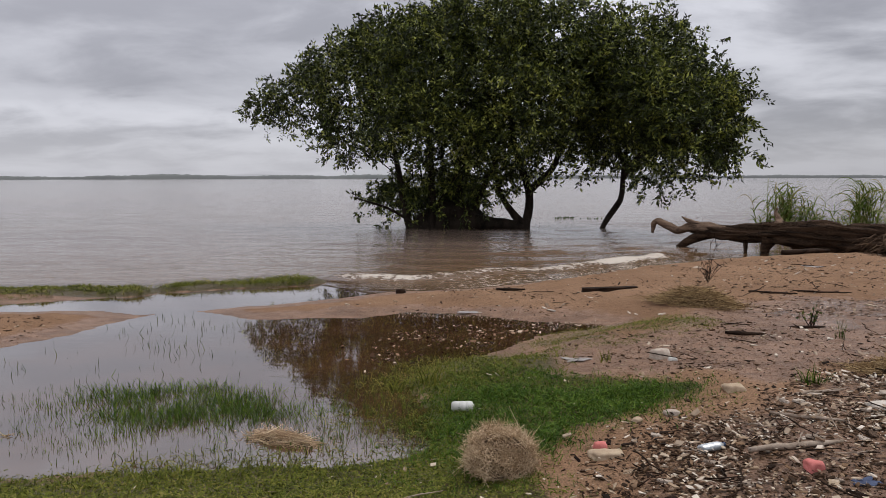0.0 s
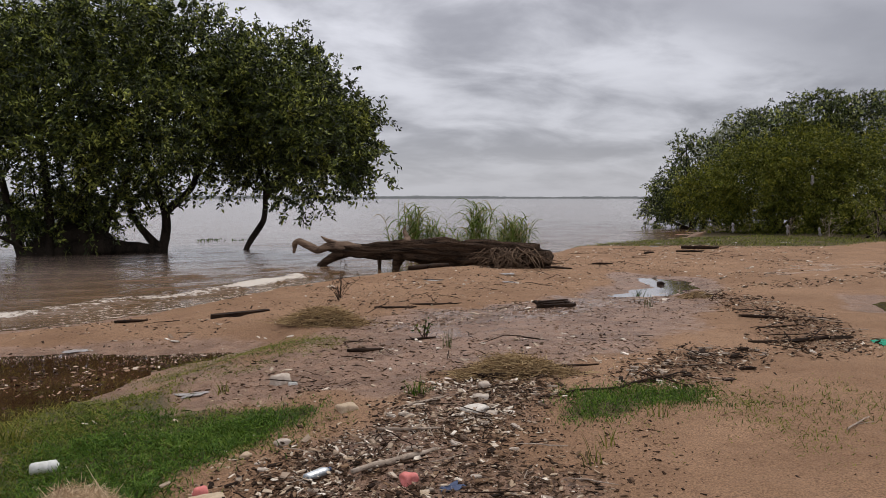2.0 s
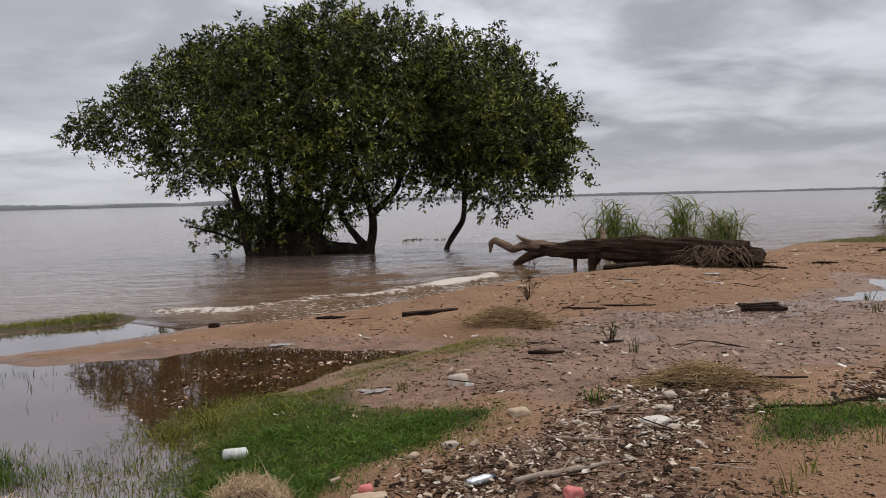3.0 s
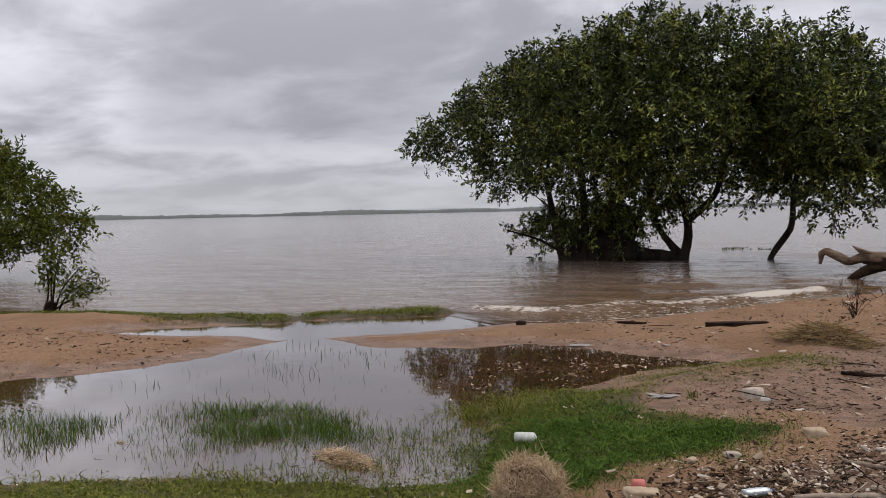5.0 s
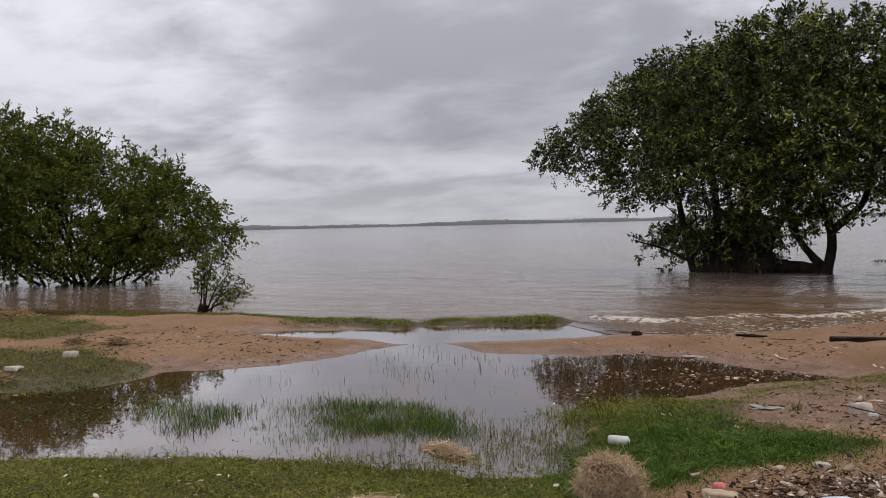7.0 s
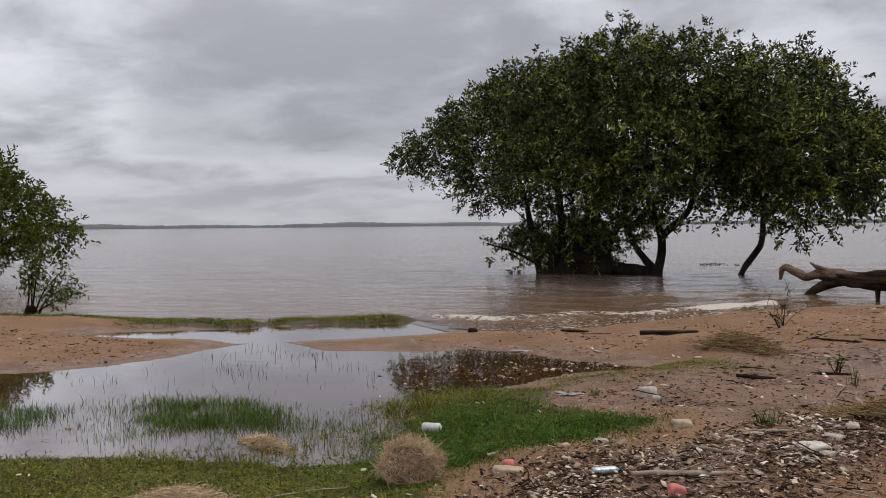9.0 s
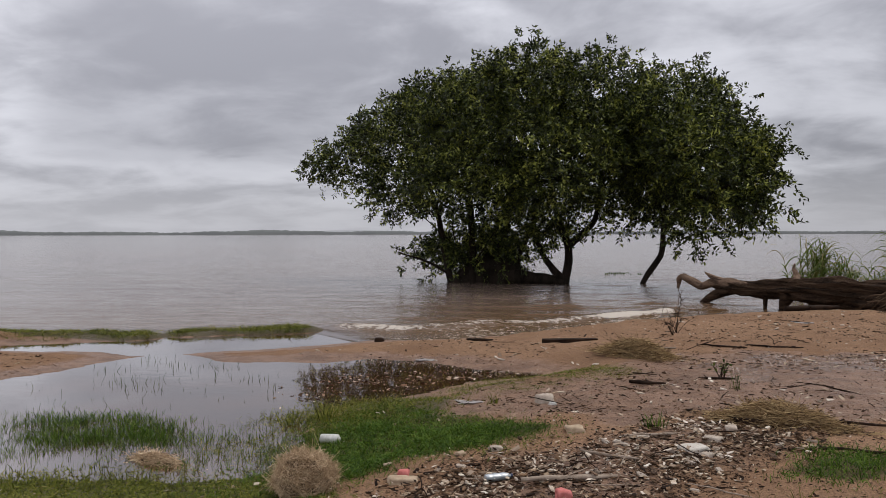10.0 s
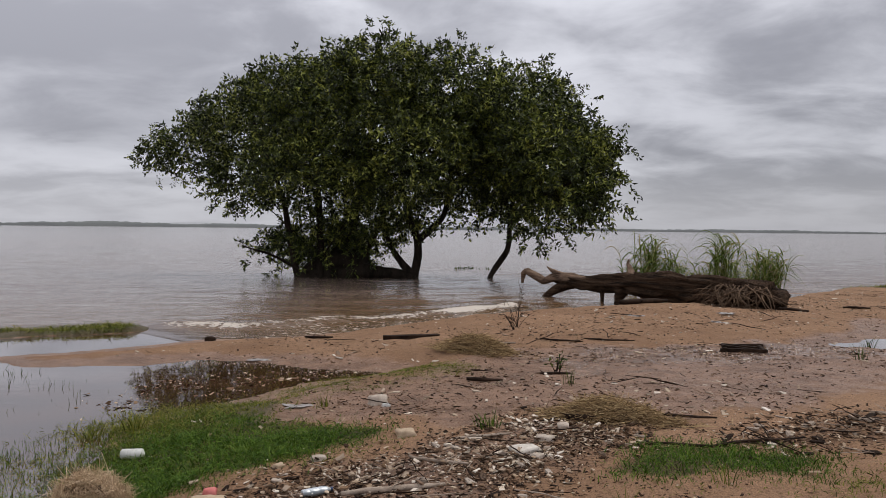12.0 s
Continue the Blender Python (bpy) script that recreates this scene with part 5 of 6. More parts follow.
def stick_mesh(length, r, seed, knots=2):
    g = np.random.default_rng(seed)
    n = 9
    p = np.column_stack([np.linspace(-0.5, 0.5, n) * length, np.cumsum(g.normal(0, 0.02 * length, n)), np.abs(np.cumsum(g.normal(0, 0.008 * length, n)))])
    parts = [tube(p, (r * 0.7, r, r * 0.9, r * 0.5), 7, 0.12, seed)]
    for _ in range(knots):
        i = g.integers(2, n - 2)
        e = p[i] + [g.normal(0, 0.15) * length, g.choice([-1, 1]) * 0.2 * length, 0.05 * length]
        parts.append(tube(bent([p[i], (p[i] + e) / 2, e], 5), (r * 0.5, r * 0.2), 5, 0.1, seed))
    v, f = join(parts)
    return mesh_of("stick", v, f)


def stick(x, y, length, r, turn, mat, label, seed, knots=1, tip=0.0, group=""):
    put("stick", stick_mesh(length, r, seed, knots), mat, pose(x, y, over(x, y) + r * 0.6, 0, tip, turn), label, "stick", group)


stick(1.76, 4.08, 0.58, 0.02, 14, M_PALE_STICK, "long bleached stick across the wood chips", 1, 0)
stick(6.06, 14.2, 1.15, 0.055, 24, M_STICK, "dark drift branch in front of the log", 2, 1)
stick(8.3, 12.9, 0.5, 0.025, -40, M_STICK, "dark drift branch on dry sand", 3, 1)
stick(9.8, 13.6, 0.45, 0.025, -20, M_STICK, "dark drift branch on dry sand", 4, 1)
stick(14.7, 16.1, 1.0, 0.06, -25, M_STICK, "short dark drift log with a raised fork", 5, 3)
stick(13.6, 15.2, 0.7, 0.03, -30, M_STICK, "dark drift branch on the sand", 6, 2)
stick(12.4, 15.3, 0.5, 0.03, 20, M_STICK, "dark drift branch on the sand", 16, 2)
stick(2.47, 6.98, 0.34, 0.022, -12, M_STICK, "dark wet stick on the mud", 7, 1)
stick(0.46, 10.35, 0.4, 0.02, -8, M_STICK, "forked dark twig by the water line", 8, 3)
stick(3.6, 9.3, 0.55, 0.012, -25, M_STICK, "thin drift twig on the sand", 9, 1)
stick(4.2, 9.4, 0.7, 0.012, -32, M_STICK, "thin drift twig on the sand", 10, 1)
stick(2.9, 9.2, 0.26, 0.016, 10, M_PALE_STICK, "pale drift stick on the sand", 11, 0)
stick(7.4, 6.9, 0.55, 0.022, -50, M_STICK, "dark drift branch on the debris line", 12, 2)
stick(6.6, 5.6, 1.2, 0.025, -12, M_STICK, "long thin branch on the debris line", 13, 2)
stick(3.9, 4.92, 1.1, 0.011, 8, M_STICK, "long thin branch above the grass patch", 14, 3)
stick(3.85, 5.6, 0.5, 0.011, -25, M_STICK, "dark stick beside the matted reeds", 15, 1)
stick(2.3, 5.1, 0.5, 0.012, 30, M_PALE_STICK, "pale stick in the debris", 17, 1)
stick(2.0, 4.55, 0.4, 0.012, -30, M_PALE_STICK, "pale stick in the debris", 18, 1)
stick(4.6, 3.45, 0.4, 0.006, 20, M_PALE_STICK, "thin pale root on the sand", 19, 2)
stick(-0.35, 3.55, 0.5, 0.005, 35, M_PALE_STICK, "thin straw stalk on the grass", 20, 1)
stick(-1.3, 5.9, 0.6, 0.005, 0, M_PALE_STICK, "thin straw stalk on the grass", 21, 0)


def plank(x, y, size, turn, label, seed):
    bm = bmesh.new()
    bmesh.ops.create_cube(bm, size=1)
    bmesh.ops.scale(bm, vec=size, verts=bm.verts)
    bmesh.ops.subdivide_edges(bm, edges=bm.edges, cuts=3, use_grid_fill=True)
    for v in bm.verts:
        n = noise.noise_vector(v.co * 7 + Vector((seed, 0, 0)))
        v.co += Vector((n.x * size[0] * 0.04, n.y * size[1] * 0.1, n.z * size[2] * 0.12))
    me = bpy.data.meshes.new("plank")
    bm.to_mesh(me)
    bm.free()
    return put("plank", me, M_STICK, pose(x, y, over(x, y) + size[2] * 0.4, 0, 0, turn), label, "plank")


plank(1.73, 9.87, (0.75, 0.11, 0.06), 14, "dark waterlogged plank on the sand bank", 1)


def crate_piece(x, y):
    ob = thing("crate_piece", pose(x, y, over(x, y) + 0.02, 0, 0, -18), "broken dark wooden crate side lying on wet sand", "crate")
    for k, (dx, dy, w, d, h) in enumerate(((0, 0.19, 0.5, 0.05, 0.045), (0, -0.19, 0.52, 0.05, 0.04), (-0.2, 0, 0.05, 0.4, 0.04), (0.21, 0, 0.05, 0.42, 0.04), (0.02, 0.08, 0.42, 0.07, 0.03), (-0.03, -0.08, 0.4, 0.06, 0.03))):
        bm = bmesh.new()
        bmesh.ops.create_cube(bm, size=1)
        bmesh.ops.scale(bm, vec=(w, d, h), verts=bm.verts)
        bmesh.ops.bevel(bm, geom=bm.edges[:], offset=0.006, segments=2, affect="EDGES")
        me = bpy.data.meshes.new("slat")
        bm.to_mesh(me)
        bm.free()
        put("slat", me, M_STICK, pose(dx, dy, h * 0.3 + 0.003 * k, 0, 2 * k - 4, 3 * k - 6), parent=ob)


crate_piece(5.68, 8.85)


def twig_bush(x, y, tall, n, seed, mat, label):
    g = np.random.default_rng(seed)
    parts = []
    for k in range(n):
        t = np.array([g.normal(0, 0.35), g.normal(0, 0.35), g.uniform(0.5, 1)]) * tall
        p = bent([(0, 0, -0.02), t * [0.35, 0.35, 0.55] + g.normal(size=3) * 0.04, t], 8)
        parts.append(tube(p, (0.004, 0.0015), 5, 0, k))
        for _ in range(3):
            i = g.integers(3, 7)
            e = p[i] + g.normal(size=3) * 0.15 * tall + [0, 0, 0.1 * tall]
            parts.append(tube(bent([p[i], (p[i] + e) / 2, e], 4), (0.005, 0.002), 4, 0, k))
    v, f = join(parts)
    put("dry_twig", mesh_of("dry_twig", v, f), mat, pose(x, y, over(x, y)), label, "twig")


twig_bush(3.2, 10.5, 0.55, 7, 1, M_STICK, "dry bare twigs standing in the sand")
twig_bush(3.12, 10.3, 0.3, 9, 2, M_STICK, "low heap of dry dark twigs on sand")
twig_bush(22.6, 18.6, 1.0, 9, 3, M_PALE_STICK, "bare dead branches under the thicket")
twig_bush(23.6, 17.6, 1.3, 9, 4, M_PALE_STICK, "bare dead branches under the thicket")
twig_bush(21.4, 19.2, 0.8, 7, 5, M_PALE_STICK, "bare dead branches under the thicket")


def seedling(x, y, tall, n, seed, label):
    g = np.random.default_rng(seed)
    ob = thing("seedling", pose(x, y, over(x, y)), label, "seedling")
    stems, leaves = [], []
    for k in range(n):
        t = np.array([g.normal(0, 0.3), g.normal(0, 0.2), g.uniform(0.5, 1)]) * tall
        p = bent([(g.normal(0, 0.03), 0, -0.01), t * 0.5, t], 6)
        stems.append(tube(p, (0.006, 0.003), 5))
        q = np.repeat(p[3:], 2, 0) + g.normal(size=(6, 3)) * 0.015
        leaves.append(leaf_arrays(q, g.normal(size=(6, 3)) + [0, 0, 0.3], 0.04, 0.02, g))
    v, f = join(stems)
    put("stem", mesh_of("stem", v, f), M_STICK, parent=ob)
    v, f = join(leaves)
    put("foliage", mesh_of("foliage", v, f, False), M_SEDGE, parent=ob)
    stick(x - 0.05, y - 0.05, 0.35, 0.015, 5, M_STICK, "dark wet stick beside a seedling", seed, 2)


seedling(3.2, 7.3, 0.2, 7, 1, "small green seedling among wet sticks")
tuft("sedge_tuft", 3.22, 6.76, 16, 0.22, 0.035, M_SEDGE, "dark upright sedge tuft in wet sand", "sedge", 2, 0.006, 0.15, lean=0.06)
tuft("sedge_tuft", 6.7, 8.15, 16, 0.24, 0.03, M_SEDGE, "dark upright sedge tuft in wet sand", "sedge", 3, 0.006, 0.15, lean=0.06)
tuft("sedge_tuft", 7.6, 9.5, 20, 0.22, 0.03, M_SEDGE, "small sedge tuft at a puddle", "sedge", 4, 0.008, 0.25)
tuft("sedge_tuft", 2.38, 5.35, 40, 0.16, 0.05, M_GRASS, "small green grass tuft in the debris", "grass tuft", 5, 0.007, 0.3)
tuft("sedge_tuft", 1.08, 6.2, 30, 0.14, 0.03, M_TURF, "small grass tuft on wet mud", "grass tuft", 6, 0.006, 0.3)
tuft("sedge_tuft", 2.72, 3.55, 18, 0.2, 0.04, M_TURF, "thin yellowish grass tuft on sand", "grass tuft", 7, 0.006, 0.3)
tuft("sedge_tuft", 2.95, 3.75, 14, 0.18, 0.03, M_TURF, "thin yellowish grass tuft on sand", "grass tuft", 8, 0.006, 0.3)
tuft("sedge_tuft", 3.6, 4.1, 14, 0.2, 0.03, M_TURF, "thin yellowish grass tuft on sand", "grass tuft", 9, 0.006, 0.3)
tuft("sedge_tuft", -0.35, 5.95, 40, 0.22, 0.06, M_TURF, "pale arching grass tuft at the pond", "grass tuft", 10, 0.01, 0.5)
tuft("sedge_tuft", -0.62, 5.75, 40, 0.2, 0.05, M_TURF, "pale arching grass tuft at the pond", "grass tuft", 12, 0.01, 0.5)
for k, (x, y) in enumerate(((3.3, 30.6), (4.5, 30.2), (3.6, 30.9))):
    tuft("floating_weed", x, y, 22, 0.13, 0.22, M_SEDGE, "floating green water weed", "water weed", 30 + k, 0.05, 0.6, 0.0)["kind"] = "stuff"


# ---- grass ----
def scatter(poly, per_m2, seed, wob=0.25, patchy=0.0, size=2.2):
    g = np.random.default_rng(seed)
    p = np.array(poly)
    lo, hi = p.min(0) - 0.3, p.max(0) + 0.3
    n = int((hi - lo).prod() * per_m2)
    x, y = g.uniform(lo[0], hi[0], n), g.uniform(lo[1], hi[1], n)
    e = outside(x, y, poly) + wob * fractal(x, y, 2.2, seed)
    keep = (e < 0.12 * g.normal(size=n)) & (fractal(x, y, size, seed + 3) > patchy - 1 + 0.35 * g.normal(size=n))
    return x[keep], y[keep], g


def grass(name, poly, per_m2, lo, hi, width, mat, label, seed, patchy=0.0, bend=0.5, water=False, wob=0.25, spread=0.35, dry=False):
    x, y, g = scatter(poly, per_m2, seed, wob, patchy)
    z = height(x, y)
    if dry:
        k = z > -0.006
        x, y, z = x[k], y[k], z[k]
    if water:
        z = np.maximum(z, -0.05)
    n = len(x)
    way = unit(np.column_stack([g.normal(0, spread, (n, 2)), np.ones(n)]))
    L = g.uniform(lo, hi, n) * (1 + 0.35 * fractal(x, y, 1.7, seed + 9) + 0.3 * fractal(x, y, 7.0, seed + 19))
    if water:
        L = L - np.minimum(z, 0)
    v, f = ribbon(np.column_stack([x, y, z - 0.004]), way, L, np.full(n, width), g.uniform(0.2 * bend, bend, n), g, 2)
    put(name, mesh_of(name, v, f), mat, label=label, category="grass", kind="stuff")


grass("short_turf", GRASS_FRONT, 11000, 0.012, 0.04, 0.007, M_TURF, "short worn green turf along the flood water", 101, 0.35, 0.9, spread=0.8)
grass("bright_grass", GRASS_CORE, 9500, 0.035, 0.10, 0.005, M_GRASS, "thick bright green grass round the bottle", 102, 0.85, 0.75, spread=0.5)
grass("mixed_grass", GRASS_MAIN, 5200, 0.025, 0.06, 0.0042, M_GRASS, "green grass at the pond edge", 103, 0.75, 0.7)
grass("olive_turf", GRASS_MAIN, 5000, 0.012, 0.035, 0.007, M_TURF, "low olive turf at the pond edge", 104, 0.2, 0.9, spread=0.7)
grass("edge_turf", GRASS_EDGE, 2600, 0.02, 0.06, 0.007, M_TURF, "olive turf between pond and mud", 105, 0.5, 0.8, spread=0.6)
grass("east_turf", GRASS_EAST, 3400, 0.012, 0.045, 0.006, M_TURF, "yellowish turf on wet mud", 106, 0.95, 0.8, spread=0.6)
grass("beach_grass", GRASS_RIGHT, 8000, 0.03, 0.075, 0.0042, M_GRASS, "green grass patch on the sand", 107, 0.35, 0.6, wob=0.15)
grass("beach_grass_thin", GRASS_RIGHT_B, 1500, 0.02, 0.06, 0.004, M_TURF, "thin grass patch on the sand", 108, 0.85, 0.6)
grass("beach_sprigs", GRASS_SPARSE, 700, 0.012, 0.045, 0.005, M_TURF, "sparse grass sprigs on the sand", 109, 1.45, 0.8)
grass("pond_sedge", [(-2.95, 5.7), (-1.8, 5.75), (-1.1, 5.2), (-1.35, 4.9), (-2.1, 4.92), (-2.7, 5.0)], 6500, 0.03, 0.08, 0.005, M_GRASS, "green sedge standing in flood water", 110, 0.6, 0.3, True, spread=0.25)
grass("pond_sedge_thin", [(-3.4, 5.5), (-1.7, 5.75), (-0.6, 5.6), (-0.45, 4.75), (-1.3, 4.2), (-2.4, 4.15), (-3.0, 4.7)], 2600, 0.012, 0.05, 0.0045, M_GRASS, "thin sedge stalks standing in flood water", 111, 1.1, 0.1, True, spread=0.2)
grass("pond_sedge_west", [(-4.4, 4.4), (-4.5, 5.0), (-3.6, 5.15), (-3.1, 4.6), (-3.5, 4.25)], 2600, 0.03, 0.10, 0.005, M_GRASS, "thin sedge clumps standing in flood water", 112, 1.0, 0.25, True, spread=0.15)
grass("pond_stalks", [(-4.2, 6.2), (-4.0, 8.8), (-2.5, 8.4), (-1.2, 7.5), (-1.2, 6.0), (-2.5, 5.8)], 260, 0.01, 0.10, 0.006, M_SEDGE, "scattered stalks standing in flood water", 113, 1.4, 0.12, True, spread=0.2)
grass("pond_edge_weeds", [(-1.1, 4.9), (-1.0, 6.2), (-0.2, 6.8), (0.2, 6.2), (-0.1, 5.2), (-0.2, 4.4), (-0.7, 4.2)], 2600, 0.02, 0.08, 0.0045, M_TURF, "olive weeds in the muddy pond edge", 119, 0.9, 0.7, True)
grass("front_edge_weeds", [(-4.2, 3.1), (-3.4, 3.55), (-2.0, 4.15), (-0.8, 4.35), (-0.7, 4.1), (-2.0, 3.85), (-3.4, 3.25)], 1800, 0.03, 0.075, 0.006, M_TURF, "olive weeds along the flood water", 120, 0.5, 0.7, True)
grass("strip_grass", [(-12.2, 9.6), (-9, 10.0), (-6.6, 10.0), (-4.9, 10.4), (-5.0, 10.8), (-6.6, 10.75), (-9, 10.75), (-12, 10.2)], 3000, 0.02, 0.11, 0.010, M_TURF, "low green grass on a narrow strip of shore", 114, 0.7, 0.9, dry=True, spread=0.6)
grass("strip_grass_small", [(-4.5, 10.85), (-3.6, 11.1), (-2.7, 11.55), (-2.9, 11.95), (-3.7, 11.7), (-4.5, 11.2)], 3000, 0.03, 0.14, 0.010, M_TURF, "low green grass on a small islet", 115, 0.6, 0.9, dry=True, spread=0.6)
grass("left_bank_grass", GRASS_LEFT, 1500, 0.02, 0.06, 0.012, M_TURF, "green grass on the sandy bank", 116, 0.75, 0.9, spread=0.6)
grass("left_bank_weeds", GRASS_LEFT_B, 1800, 0.015, 0.06, 0.009, M_TURF, "low weeds at the flood water", 117, 0.55, 0.8)
grass("far_bank_grass", GRASS_FAR, 200, 0.03, 0.12, 0.02, M_TURF, "green grass on the far beach edge", 118, 0.8, 0.7)


# ---- litter ----
def chips(x, y, z, lo, hi, g, thin=0.3, long=1.8):
    """Small tilted chips and shards: (verts, quads)."""
    n = len(x)
    L = lo * (hi / lo) ** (g.random(n) ** 1.7)
    size = np.column_stack([L * g.uniform(1, long, n), L * g.uniform(0.35, 1.0, n), L * g.uniform(thin * 0.5, thin, n)]) * 0.5
    corner = np.array([(a, b, c) for c in (-1, 1) for b in (-1, 1) for a in (-1, 1)], float)
    c = corner[None] * (1 + g.uniform(-0.55, 0.2, (n, 8, 3))) * size[:, None]
    turn, tip = g.uniform(0, 2 * np.pi, n), g.normal(0, 0.25, (n, 2))
    c[..., 2] += c[..., 0] * tip[:, :1] + c[..., 1] * tip[:, 1:]
    ct, st = np.cos(turn)[:, None], np.sin(turn)[:, None]
    v = np.stack([c[..., 0] * ct - c[..., 1] * st + x[:, None], c[..., 0] * st + c[..., 1] * ct + y[:, None], c[..., 2] + (z + size[:, 2] * 0.7)[:, None]], -1)
    q = np.array([[0, 2, 3, 1], [4, 5, 7, 6], [0, 1, 5, 4], [2, 6, 7, 3], [0, 4, 6, 2], [1, 3, 7, 5]])
    return v.reshape(-1, 3), (np.arange(n)[:, None, None] * 8 + q[None]).reshape(-1, 4)


def litter(name, poly, per_m2, lo, hi, mat, label, seed, patchy=0.0, thin=0.35, long=1.8, pile=0.0, wob=0.3):
    x, y, g = scatter(poly, per_m2, seed, wob, patchy, 1.6)
    z = height(x, y)
    k = z > 0.0
    x, y, z = x[k], y[k], z[k]
    v, f = chips(x, y, z + pile * g.random(len(x)) ** 2, lo, hi, g, thin, long)
    put(name, mesh_of(name, v, f, False), mat, label=label, category="litter", kind="stuff")


litter("wood_litter", LITTER_MAIN, 2200, 0.007, 0.034, M_LITTER, "heaped wood chips and shell bits", 201, 0.9, 0.3, 2.0, 0.025)
litter("dark_litter", LITTER_MAIN, 2600, 0.005, 0.022, M_DARK_LITTER, "dark crumbled wood between the chips", 202, 0.95, 0.35, 3.5, 0.015)
RIDGE = [(0.7, 3.4), (1.1, 4.2), (2.1, 4.95), (2.7, 5.45), (3.15, 5.15), (2.6, 4.5), (1.9, 3.95), (1.6, 3.2)]
litter("ridge_chips", RIDGE, 1300, 0.008, 0.04, M_CHIP, "pale chips heaped along a low ridge", 217, 1.05, 0.3, 1.5, 0.05)
litter("litter_patch", LITTER_B, 800, 0.008, 0.036, M_LITTER, "wood chips and bark bits on sand", 203, 0.75, 0.4, 2.6, 0.03)
litter("litter_patch_dark", LITTER_B, 800, 0.006, 0.026, M_DARK_LITTER, "dark bark bits on sand", 204, 0.7, 0.4, 3.0, 0.03)
litter("litter_line", LITTER_C, 600, 0.008, 0.04, M_LITTER, "line of washed-up wood chips", 205, 0.8, 0.4, 2.4, 0.04)
litter("litter_line_dark", LITTER_C, 450, 0.006, 0.028, M_DARK_LITTER, "line of washed-up dark bark", 206, 0.75, 0.4, 3.0, 0.04)
litter("litter_far", LITTER_D, 160, 0.015, 0.05, M_LITTER, "far line of washed-up wood chips", 207, 0.5, 0.4, 2.6, 0.03)
litter("mud_litter", LITTER_SOFT, 240, 0.006, 0.024, M_DARK_LITTER, "dark chips scattered on wet mud", 208, 0.95, 0.35, 3.0)
litter("mud_litter_pale", LITTER_SOFT, 60, 0.01, 0.055, M_CHIP, "pale chips scattered on wet mud", 209, 0.6, 0.35, 2.0)
BEACH = [(0.3, 10.9), (-2.0, 9.3), (1.7, 8.6), (2.6, 7.6), (6, 8), (9, 9), (15, 12), (19, 16), (14, 19), (9, 15.5), (5.5, 13.8), (2.5, 12)]
litter("beach_chips", BEACH, 46, 0.008, 0.035, M_LITTER, "bark bits scattered over the sand bank", 210, 1.2, 0.35, 3.5)
litter("beach_chips_pale", BEACH, 14, 0.012, 0.07, M_CHIP, "pale bits scattered over the sand bank", 211, 0.75, 0.35, 2.0)
litter("beach_crumbs", BEACH, 200, 0.005, 0.03, M_DARK_LITTER, "dark crumbs strewn over the sand bank", 218, 1.0, 0.4, 2.5)
litter("mud_crumbs", [(0.4, 6.0), (0.8, 7.2), (2.3, 7.8), (3.0, 8.9), (5.2, 9.1), (7.2, 9.6), (8.5, 9.0), (6.5, 6.8), (4.6, 5.7), (2.4, 5.5), (1.0, 5.6)], 420, 0.005, 0.028, M_DARK_LITTER, "dark crumbs strewn over wet mud", 219, 1.0, 0.4, 2.5)
litter("crest_litter", [(2.2, 8.6), (3.0, 11.5), (6.5, 13.5), (8.5, 13), (6, 10.5), (4, 9.3)], 60, 0.008, 0.032, M_DARK_LITTER, "twig bits on the sand crest", 212, 1.0, 0.35, 4.0)
litter("turf_chips", [(-5, 2.8), (-3.4, 3.6), (-0.8, 4.2), (0.2, 6.2), (1.6, 5.4), (0.6, 4.4), (0.4, 2.8)], 22, 0.01, 0.036, M_CHIP, "pale bits lying in the grass", 213, 0.5, 0.35, 1.8, 0.03)
litter("spit_chips", [(-8, 6), (-9, 8.5), (-7, 8.6), (-4.8, 8.2), (-4.6, 7.2), (-6, 6.3)], 340, 0.006, 0.034, M_DARK_LITTER, "bark bits on the sand spit", 214, 1.0, 0.35, 3.0)
litter("front_chips", GRASS_SPARSE, 22, 0.006, 0.018, M_DARK_LITTER, "bark bits on bare sand", 215, 0.6, 0.35, 3.0)
litter("litter_apron", [(0.6, 3.0), (0.9, 4.6), (2.3, 5.6), (3.9, 5.2), (3.4, 4.0), (2.9, 2.8)], 420, 0.008, 0.02, M_DARK_LITTER, "fine crumbled wood on wet sand", 216, 0.45, 0.4, 2.5)


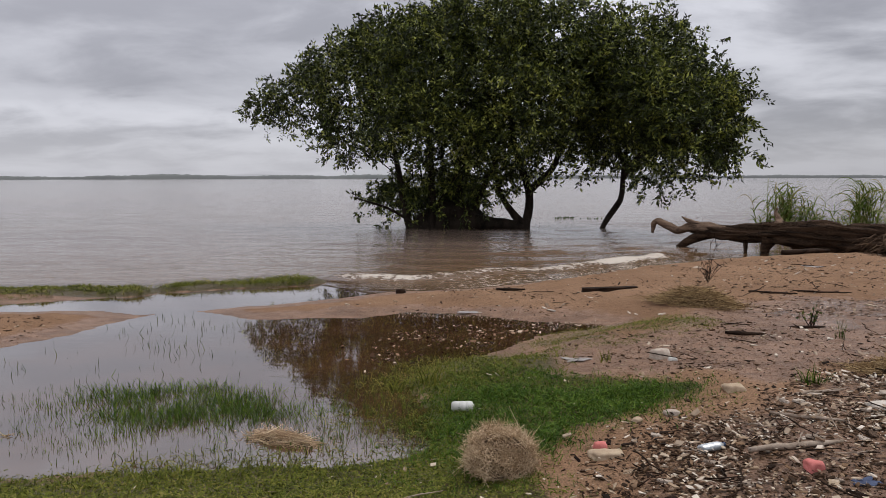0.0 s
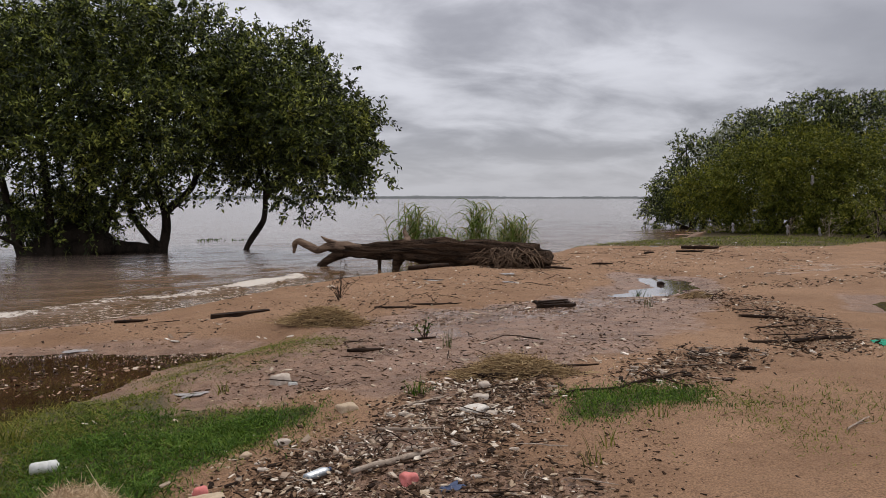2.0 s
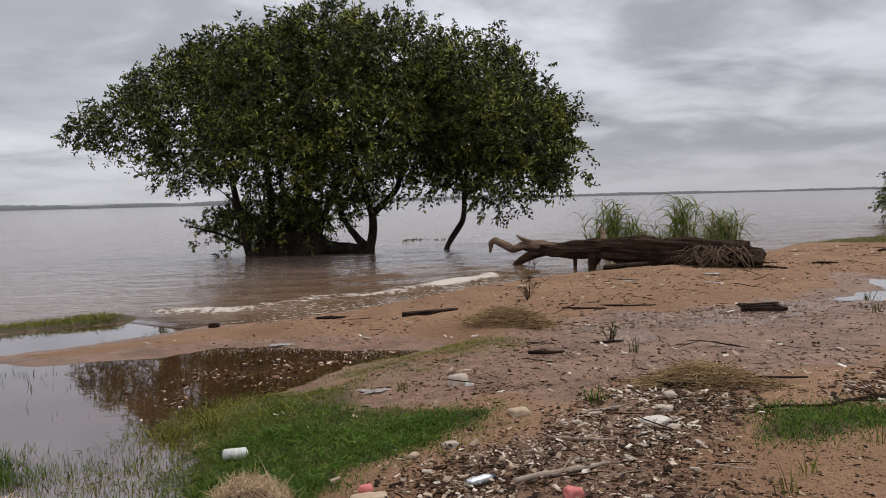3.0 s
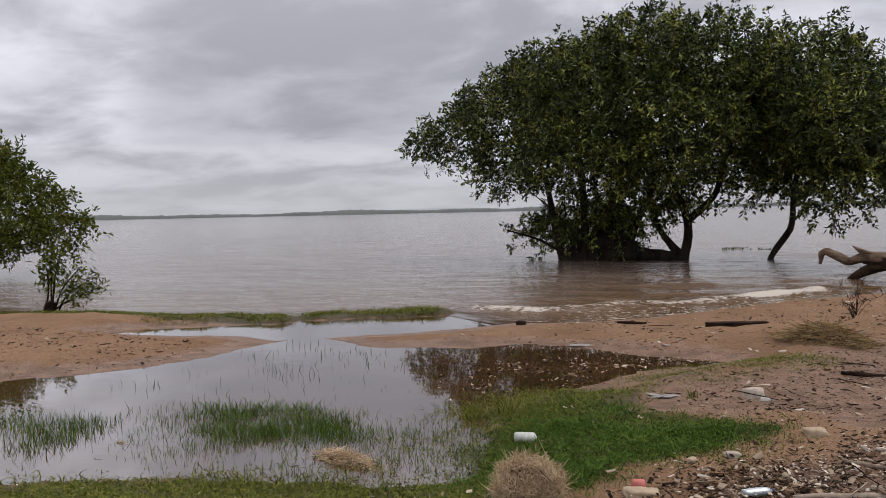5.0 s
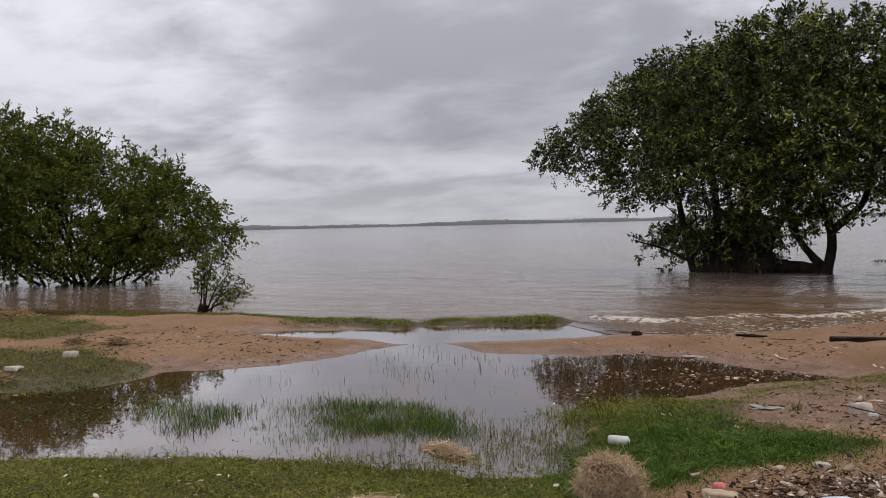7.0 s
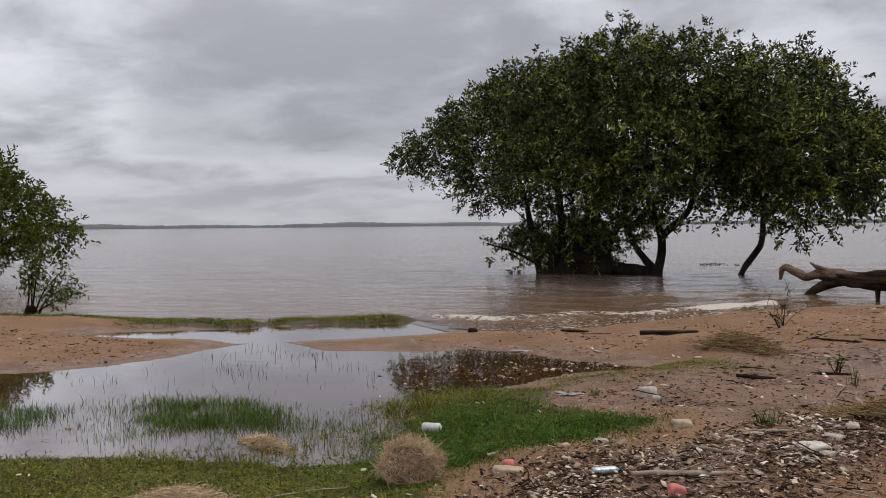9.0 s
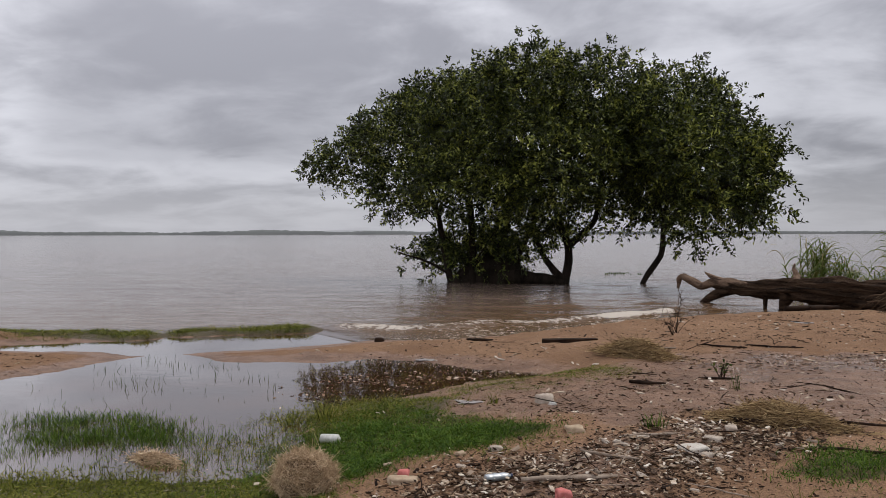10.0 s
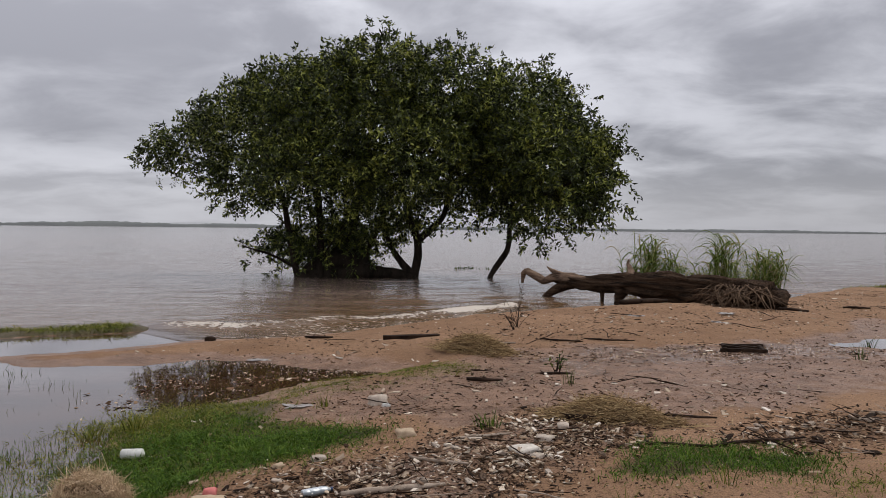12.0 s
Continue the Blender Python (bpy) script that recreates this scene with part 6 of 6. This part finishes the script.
def pond_flecks():
    g = np.random.default_rng(9)
    poly = [(0.1, 7.0), (0.7, 7.8), (1.4, 8.4), (0.5, 8.4), (-0.5, 8.3), (-1.2, 7.2), (-0.8, 6.4)]
    x, y, g = scatter(poly, 1100, 9, 0.2, 1.05)
    v, f = chips(x, y, np.full(len(x), 0.0), 0.006, 0.05, g, 0.1, 1.8)
    put("floating_flecks", mesh_of("floating_flecks", v, f, False), M_LITTER, label="pale scum and chips floating on the pond", category="litter", kind="stuff")
    edge = [(-0.9, 9.08), (-0.1, 9.02), (0.7, 8.58), (1.55, 8.48), (1.55, 8.38), (0.7, 8.44), (-0.1, 8.86), (-0.9, 8.92)]
    x, y, g = scatter(edge, 2600, 15, 0.08, 0.4)
    v, f = chips(x, y, np.maximum(height(x, y), 0.0), 0.004, 0.014, g, 0.3, 1.6)
    put("pond_scum", mesh_of("pond_scum", v, f, False), M_CHIP, label="pale scum line along the pond edge", category="litter", kind="stuff")
    x, y, g = scatter([(-6.3, 4.6), (-5.4, 5.7), (-4.6, 5.2), (-4.3, 4.0), (-5.5, 3.4), (-7, 3.4)], 420, 12, 0.2, 0.8)
    v, f = chips(x, y, np.full(len(x), 0.0), 0.01, 0.036, g, 0.2, 1.6)
    put("floating_weeds", mesh_of("floating_weeds", v, f, False), M_SEDGE, label="dark weeds floating on the flood water", category="litter", kind="stuff")


pond_flecks()


# countable larger chips and sticks
def chip_mesh(seed, long):
    g = np.random.default_rng(seed)
    bm = bmesh.new()
    bmesh.ops.create_cube(bm, size=1)
    bmesh.ops.bevel(bm, geom=bm.edges[:], offset=0.12, segments=1, affect="EDGES")
    for v in bm.verts:
        n = noise.noise_vector(v.co * 2 + Vector((seed * 3.1, 0, 0)))
        v.co = Vector((v.co.x * long, v.co.y * 0.6, v.co.z * 0.28)) + Vector((n.x * 0.25, n.y * 0.2, n.z * 0.08))
    me = bpy.data.meshes.new("wood_chip")
    bm.to_mesh(me)
    bm.free()
    return me


def spread_things(name, meshes, mat_list, poly, n, lo, hi, label, category, group, seed):
    g = np.random.default_rng(seed)
    p = np.array(poly)
    done = 0
    firsts = {}
    while done < n:
        x, y = g.uniform(*np.stack([p.min(0), p.max(0)])[:, 0]), g.uniform(*np.stack([p.min(0), p.max(0)])[:, 1])
        k, s, turn = int(g.integers(len(meshes))), float(g.uniform(lo, hi)), float(g.uniform(0, 360))
        if outside(np.array([x]), np.array([y]), poly)[0] > 0 or over(x, y) < 0.03:
            continue
        m = pose(x, y, over(x, y) + s * 0.12, float(g.normal(0, 6)), float(g.normal(0, 6)), turn)
        if k not in firsts:
            firsts[k] = put(name, meshes[k], mat_list[k % len(mat_list)], m, label, category, group)
            firsts[k].scale = (s, s, s)
        else:
            ob = copy_thing(firsts[k], m)
            ob.scale = (s, s, s)
        done += 1


spread_things("wood_chip", [chip_mesh(k, 1.0 + 0.2 * k) for k in range(6)], [M_STONE, M_PALE_STICK, M_STICK, M_LOG_PALE], LITTER_MAIN, 90, 0.025, 0.06, "worn pale wood chip in the debris heap", "wood chip", "chips in the debris heap", 301)
spread_things("wood_chip", [chip_mesh(k + 9, 1.2 + 0.2 * k) for k in range(4)], [M_PALE_STICK, M_STICK], LITTER_B, 30, 0.04, 0.09, "worn wood chip on the sand", "wood chip", "chips on the sand patch", 302)
spread_things("stick", [stick_mesh(1.0, 0.013, 40 + k, k % 3) for k in range(6)], [M_STICK, M_STICK, M_PALE_STICK], LITTER_MAIN, 45, 0.15, 0.35, "short drift stick in the debris heap", "stick", "sticks in the debris heap", 303)
spread_things("stick", [stick_mesh(1.0, 0.012, 50 + k, k % 3) for k in range(6)], [M_STICK, M_STICK, M_PALE_STICK], LITTER_C, 45, 0.2, 0.5, "drift stick on the debris line", "stick", "sticks on the debris line", 304)
spread_things("stick", [stick_mesh(1.0, 0.012, 60 + k, k % 3) for k in range(6)], [M_STICK], BEACH, 60, 0.2, 0.5, "dark drift stick on the sand bank", "stick", "sticks on the sand bank", 305)
spread_things("stick", [stick_mesh(1.0, 0.013, 70 + k, k % 3) for k in range(4)], [M_STICK], LITTER_SOFT, 30, 0.15, 0.35, "dark stick on wet mud", "stick", "sticks on the mud", 306)
spread_things("stick", [stick_mesh(1.0, 0.012, 80 + k, k % 3) for k in range(4)], [M_STICK, M_PALE_STICK], LITTER_B, 25, 0.2, 0.4, "drift stick on the sand patch", "stick", "sticks on the sand patch", 307)
